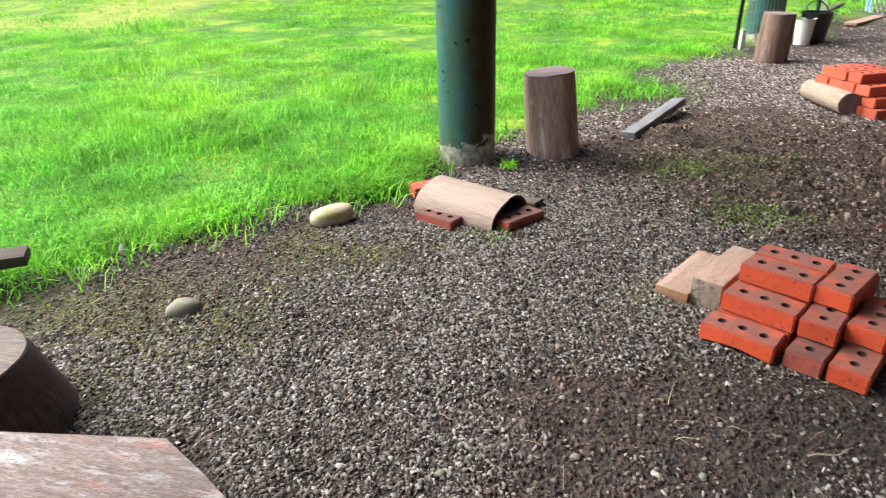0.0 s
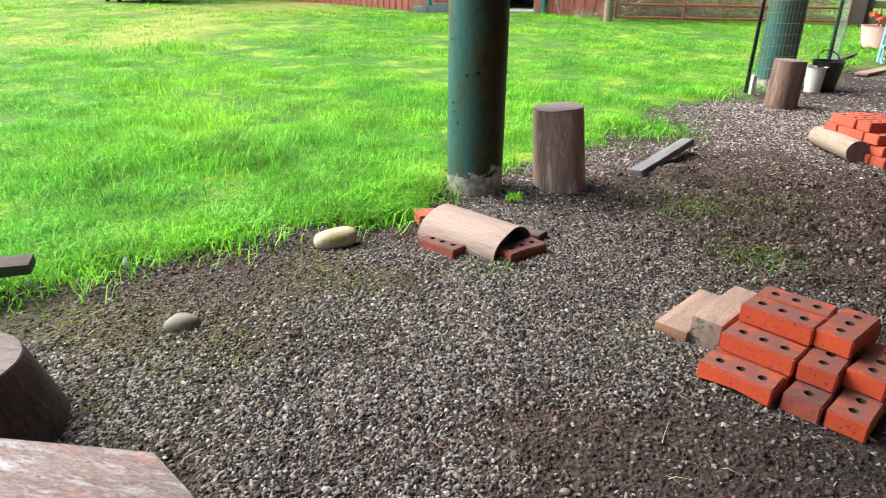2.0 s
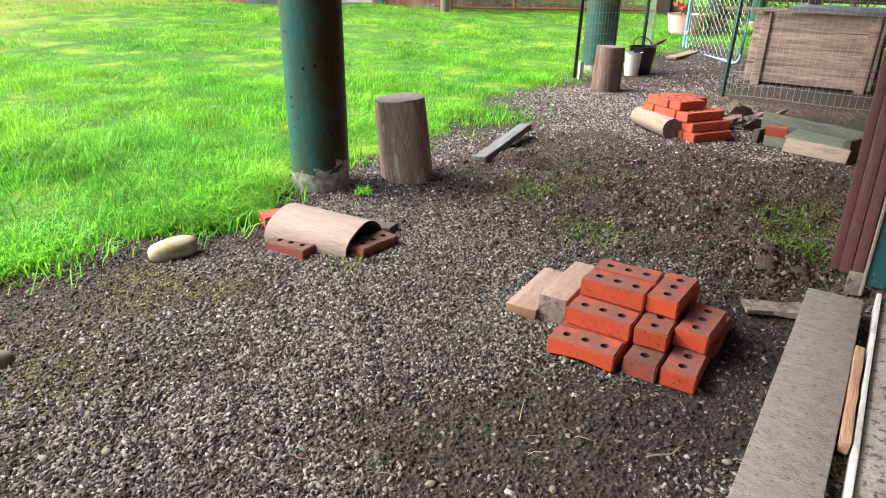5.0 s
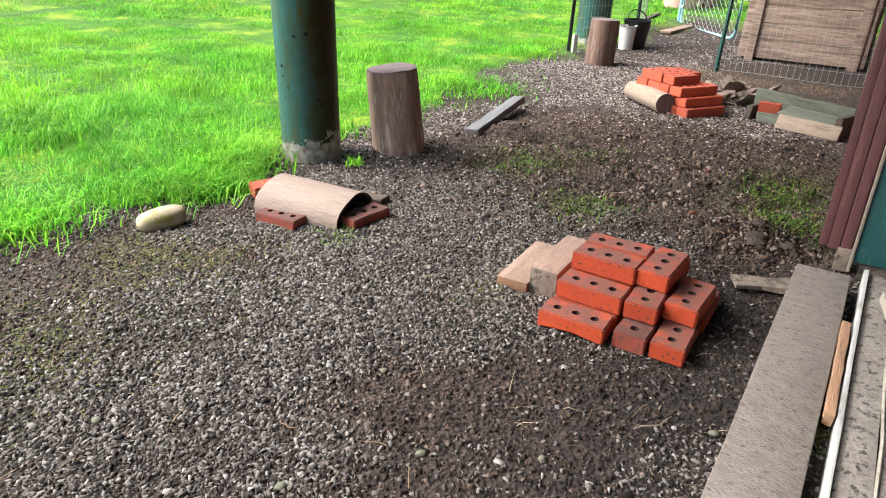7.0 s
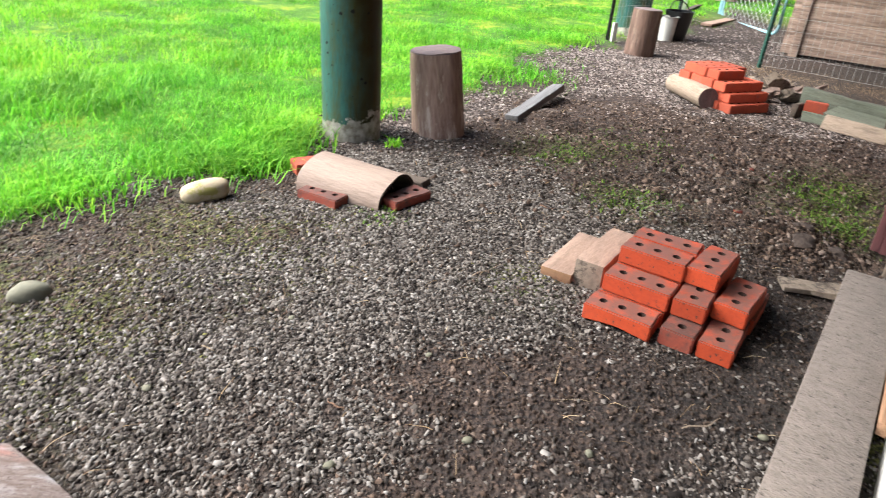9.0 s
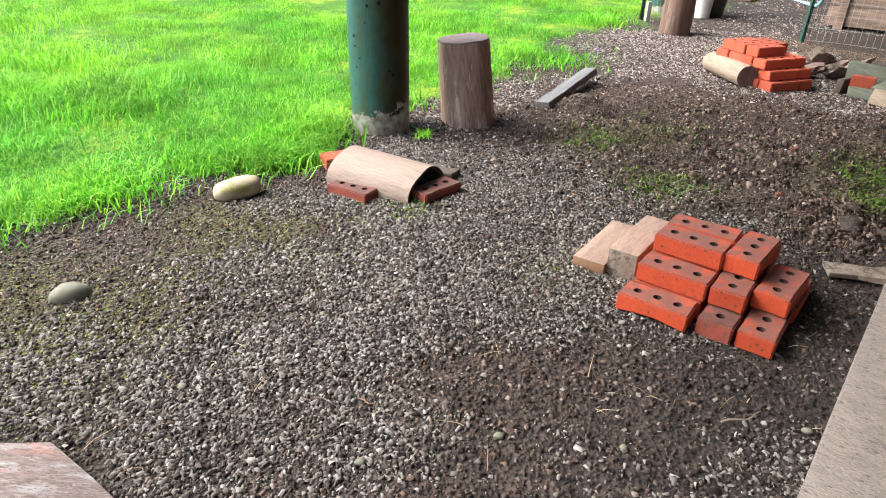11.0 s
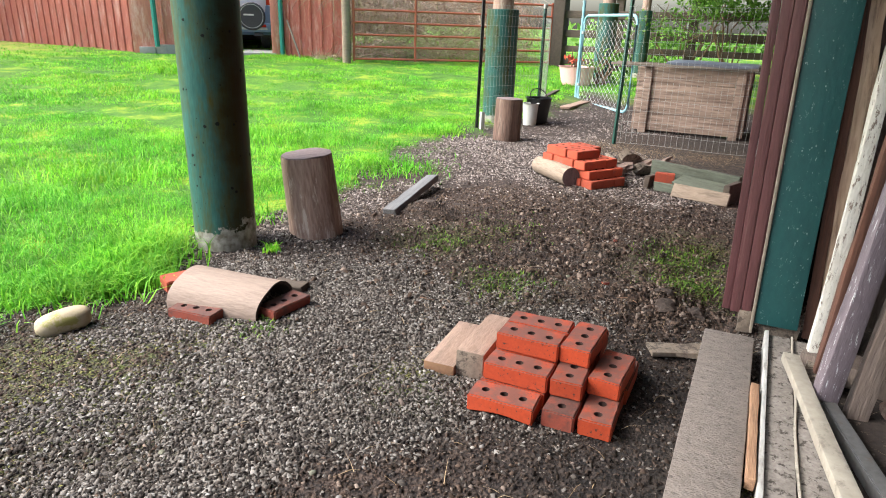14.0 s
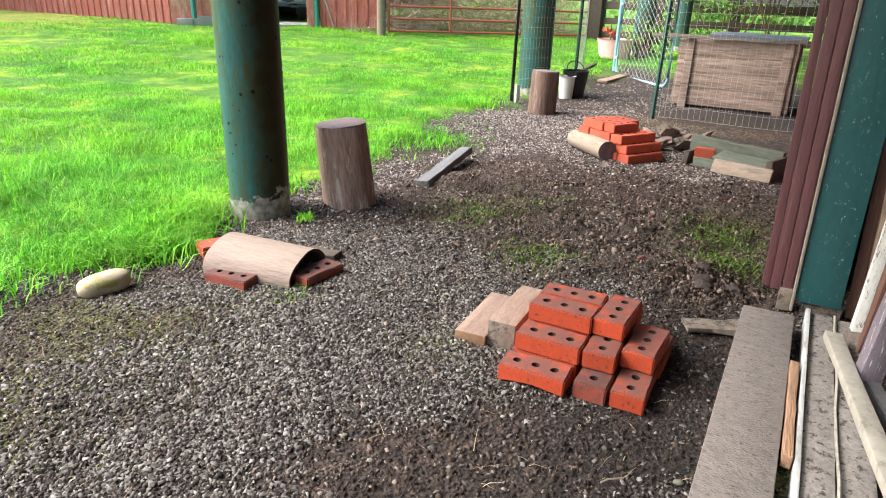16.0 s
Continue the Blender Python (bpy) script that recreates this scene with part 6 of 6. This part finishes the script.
bush(1700, (8.75, 10.75, 1.62), (1.1, 0.85, 0.42), 0.058, 81, "green leafy shrub growing over the board fence")
bush(900, (8.1, 11.3, 1.15), (1.1, 0.8, 0.35), 0.045, 88, "light green creeper trailing over the board fence")
bush(500, (7.9, 12.6, 0.55), (0.9, 0.6, 0.35), 0.06, 82, "low green shrub behind the board fence")
bush(260, (6.0, 10.55, 0.45), (0.4, 0.3, 0.28), 0.05, 83, "low grey-green weeds behind the chain-link gate", mat=LEAF)
bush(60, (5.50, 10.55, 0.56), (0.16, 0.16, 0.06), 0.05, 84, "reddish leaves in the planter tub", name="potted_plant", mat=BRICK_PALE)


def far_tree(x, y, h, r, seed, crown=True):
    t = thing("tree", pose(x, y, gz(x, y) - 0.1), "large tree with a brown trunk at the lawn's far side", "tree", "far trees")
    part("trunk", round_log(h * 0.6, r * 1.25, r * 0.75, seed, 18, 8, 0.08), [TRUNK, LOG_END], t)
    rr = random.Random(seed)
    limbs = [tube([(0, 0, h * 0.35), (rr.uniform(-1, 1) * h * 0.15, rr.uniform(-1, 1) * h * 0.15, h * 0.6), (rr.uniform(-1, 1) * h * 0.3, rr.uniform(-1, 1) * h * 0.3, h * 0.9)], [r * 0.5, r * 0.3, r * 0.08], 7) for _ in range(7)]
    for lb in limbs:
        part("limb", lb, TRUNK, t)
    v, f = leaf_cloud(5000, (0, 0, h * 0.8), (h * 0.33, h * 0.33, h * 0.26), 0.16, seed)
    lv = stuff_mesh("crown", v, f, 4, LEAF, "leafy crown with gaps", "")
    del lv["kind"]
    lv.parent = t
    return t


far_tree(-12.3, 19.3, 9.0, 0.55, 91)
far_tree(-17.0, 25.0, 9.0, 0.4, 92)
far_tree(-6.5, 33.0, 10.0, 0.4, 93)
twig_mass("hedge", 9000, (-14.0, 34.0), (22.0, 1.2), 2.6, 0.035, BRAMBLE, "brown leafless hedge beyond the lawn", "hedge", 74, 0.6)
bush(1600, (15.0, 20.0, 0.6), (4.5, 1.5, 0.45), 0.16, 85, "large green shrub beyond the board fence")
bush(1500, (22.0, 16.0, 0.6), (4.0, 1.5, 0.45), 0.16, 86, "large green shrub beyond the board fence")


# ---- red barn across the lawn ----
def ribbed(p0, p1, z0, z1, name, parent, rib=0.23, depth=0.022):
    """A ribbed metal sheet between two plan points; parent-relative."""
    A, B = Vector((*p0, 0)), Vector((*p1, 0))
    d = B - A
    L = d.length
    d.normalize()
    nrm = Vector((d.y, -d.x, 0))
    if nrm.y > 0:
        nrm = -nrm
    bm = bmesh.new()
    prof = []
    k = 0.0
    while k < L:
        for s, o in ((0.0, 0), (0.08, 0), (0.095, depth), (0.125, depth), (0.14, 0)):
            prof.append((min(k + s * rib / 0.23, L), o))
        k += rib
    prof.append((L, 0))
    lo = [bm.verts.new(A + d * s + nrm * o + Vector((0, 0, z0))) for s, o in prof]
    hi = [bm.verts.new(A + d * s + nrm * o + Vector((0, 0, z1))) for s, o in prof]
    for i in range(len(prof) - 1):
        if (prof[i + 1][0] - prof[i][0]) > 1e-5:
            bm.faces.new((lo[i], lo[i + 1], hi[i + 1], hi[i]))
    ret = bmesh.ops.solidify(bm, geom=list(bm.faces), thickness=0.004)
    return part(name, bm, RED_METAL, parent, "ribbed red metal sheet wall")


def red_barn():
    b = thing("red_barn", pose(0, 0, -0.07), "long red barn with ribbed metal walls and an open bay", "barn")
    ribbed((-2.28, 14.74), (-8.82, 20.64), 0.38, 3.3, "wall", b)
    part("corner_panel", box(0.42, 0.05, 2.9, (-2.08, 14.52, 1.90), 0.006), RED_METAL, b, "flat red corner panel", )
    part("wall_panel", box(0.86, 0.05, 2.7, (-1.46, 14.50, 1.95), 0.004), RED_METAL, b, "red sheet panel")
    for x in (-1.70, -1.47, -1.24):
        part("rib", box(0.035, 0.03, 2.7, (x, 14.47, 1.95), 0.006), RED_METAL, b)
    part("foundation", box(0.30, 0.14, 0.20, (-2.02, 14.45, 0.47), 0.01, 0.004, 1), CONCRETE, b, "pale concrete footing")
    part("foundation", box(0.9, 0.12, 0.30, (-1.42, 14.46, 0.47), 0.01, 0.004, 2), CONCRETE, b, "pale concrete footing")
    part("downpipe", tube([(-1.82, 14.33, 0.58), (-1.83, 14.33, 3.2)], 0.05, 8), TEAL, b, "teal downpipe")
    part("downpipe", tube([(0.60, 14.42, 0.38), (0.60, 14.42, 3.2)], 0.045, 8), TEAL, b, "teal downpipe")
    part("bay_post", box(0.16, 0.16, 2.9, (0.475, 14.52, 1.85), 0.006), RED_METAL, b, "red bay post")
    part("bay_post", box(0.16, 0.16, 2.9, (-1.03, 14.52, 1.85), 0.006), RED_METAL, b, "red bay post")
    ribbed((0.66, 14.46), (1.95, 13.95), 0.42, 3.3, "wall", b)
    part("bay_floor", box(1.5, 7.8, 0.10, (-0.28, 18.3, 0.44), 0.01), CONCRETE, b, "concrete bay floor")
    part("bay_side", box(0.06, 8, 3.0, (2.0, 18.3, 1.85), 0.005), WOOD_DARK, b)
    part("bay_side", box(0.06, 7, 3.0, (-2.6, 19.0, 1.85), 0.005), WOOD_DARK, b)
    part("bay_rear", box(5.0, 0.06, 3.0, (-0.4, 22.3, 1.85), 0.005), WOOD_DARK, b)
    part("roof", box(6.2, 6.4, 0.10, (-0.5, 20.1, 3.36), 0.01), RED_METAL, b, "metal roof")
    part("gable", box(0.3, 0.3, 2.8, (-8.85, 20.68, 1.8), 0.02), WOOD_DARK, b, "dark timber corner")
    for k in range(7):
        part("log_end", box(0.34, 0.2, 0.10, (-8.98, 20.5, 0.62 + k * 0.18), 0.02), RED_METAL, b)
    part("leaning_pole", tube([(0.95, 14.05, 0.40), (0.72, 14.30, 1.15)], 0.02, 6), WOOD_GREY, b)
    # coiled hose on the wall
    for k in range(4):
        part("hose", tube([(-1.28 + 0.14 * math.cos(t), 14.36 - 0.01 * k, 0.93 + (0.27 + 0.02 * k) * math.sin(t)) for t in (2 * math.pi * i / 20 for i in range(20))], 0.013, 6, closed=True), BLACK, b, "black coiled hose")
    for z in (1.12, 1.25):
        part("hinge", box(0.10, 0.03, 0.03, (-2.22, 14.55, z), 0.004), PALE_CONCRETE, b)
    return b


red_barn()


def car():
    z = 0.42
    c = thing("parked_car", pose(-0.42, 15.9, z, 0, 0, 0), "blue-grey estate car parked in the barn with a rear spare wheel", "car")
    W, Ln = 1.76, 4.4
    side = [(0.0, 0.42), (0.02, 0.95), (0.10, 1.0), (0.28, 1.62), (0.5, 1.68), (2.2, 1.66), (2.9, 1.08), (4.2, 0.92), (4.4, 0.55), (4.3, 0.35), (0.1, 0.32)]
    profs = []
    for x, k in ((-W / 2, 0.9), (-W / 2 + 0.05, 1.0), (W / 2 - 0.05, 1.0), (W / 2, 0.9)):
        profs.append([(x * (1 - 0.12 * max(0, (zz - 1.0) / 0.7)), yy + (0.03 if k < 1 else 0), 0.32 + (zz - 0.32) * (1.0 if k == 1 else 0.985)) for yy, zz in side])
    bm = loft(profs, False, (0, 0))
    part("body", bm, CAR_PAINT, c)
    part("rear_window", box(1.25, 0.02, 0.44, (0, 0.19, 1.32), 0.02), CAR_GLASS, c, "dark rear window", pose(0, 0, 0))
    # The tailgate is drawn paler than the rest of the body.
    part("tailgate", box(1.50, 0.04, 0.34, (0, 0.035, 0.94), 0.03), PALE_TAILGATE, c, "pale tailgate panel", )
    part("bumper", box(1.72, 0.16, 0.20, (0, -0.03, 0.48), 0.05), CAR_PAINT, c)
    part("bumper_trim", box(1.5, 0.03, 0.05, (0, -0.12, 0.46), 0.01), GALV, c, "grey bumper strip")
    part("tow_bar", box(0.2, 0.2, 0.05, (0.55, -0.05, 0.33), 0.01), CAR_DARK, c)
    for s in (-1, 1):
        part("tail_lamp", box(0.13, 0.10, 0.62, (s * 0.80, 0.10, 1.26), 0.02), TAIL_RED, c, "red tail lamp")
        part("reflector", box(0.13, 0.02, 0.06, (s * 0.66, -0.125, 0.52), 0.005), TAIL_RED, c, "red reflector")
        for y in (0.75, 3.4):
            w = part("wheel", tube([(s * 0.70 - 0.1, y, 0.33), (s * 0.70 + 0.1, y, 0.33)], 0.33, 24), CAR_DARK, c, "black tyre")
            part("rim", tube([(s * 0.70 - 0.105, y, 0.33), (s * 0.70 + 0.105, y, 0.33)], 0.2, 16), GALV, w, "grey rim")
    sp = part("spare_wheel", tube([(0.42, -0.16, 0.72), (0.42, -0.18, 0.72), (0.42, -0.22, 0.72)], [0.27, 0.30, 0.28], 28), CAR_DARK, c, "dark grey spare wheel cover")
    part("cover_badge", box(0.22, 0.004, 0.035, (0.36, -0.224, 0.75), 0.0), WHITE_PLASTIC, sp, "pale badge bar")
    part("spare_ring", tube([(0.42 + 0.25 * math.cos(t), -0.222, 0.72 + 0.25 * math.sin(t)) for t in (2 * math.pi * i / 28 for i in range(28))], 0.006, 6, closed=True), GALV, sp)
    return c


car()


def dumpster():
    d = thing("dumpster", pose(-9.5, 16.6, gz(-9.5, 16.6), 0, 0, -8), "pale blue steel dumpster on small casters", "dumpster")
    W, D = 2.0, 1.3
    bm = loft([[(-W / 2 * k, -D / 2 * k2, z), (W / 2 * k, -D / 2 * k2, z), (W / 2 * k, D / 2, z), (-W / 2 * k, D / 2, z)] for k, k2, z in ((0.98, 0.95, 0.10), (1.0, 1.0, 0.35), (1.0, 1.0, 1.25))], False, (0, 0))
    part("bin", bm, CYAN, d)
    for z in (0.36, 0.68, 1.0):
        part("rib", box(W * 0.82, 0.06, 0.05, (-0.16, -D / 2 - 0.02, z), 0.01), CYAN, d)
    part("lift_pocket", box(0.42, 0.14, 0.18, (0.70, -D / 2 - 0.06, 0.58), 0.01), CYAN, d, "lifting pocket")
    part("lid", box(W + 0.06, D + 0.05, 0.06, (0, 0, 1.29), 0.02), CYAN, d)
    for x in (-0.8, -0.45, 0.25, 0.75):
        part("caster", tube([(x - 0.03, -0.5, 0.05), (x + 0.03, -0.5, 0.05)], 0.055, 12), CAR_DARK, d)
    return d


dumpster()
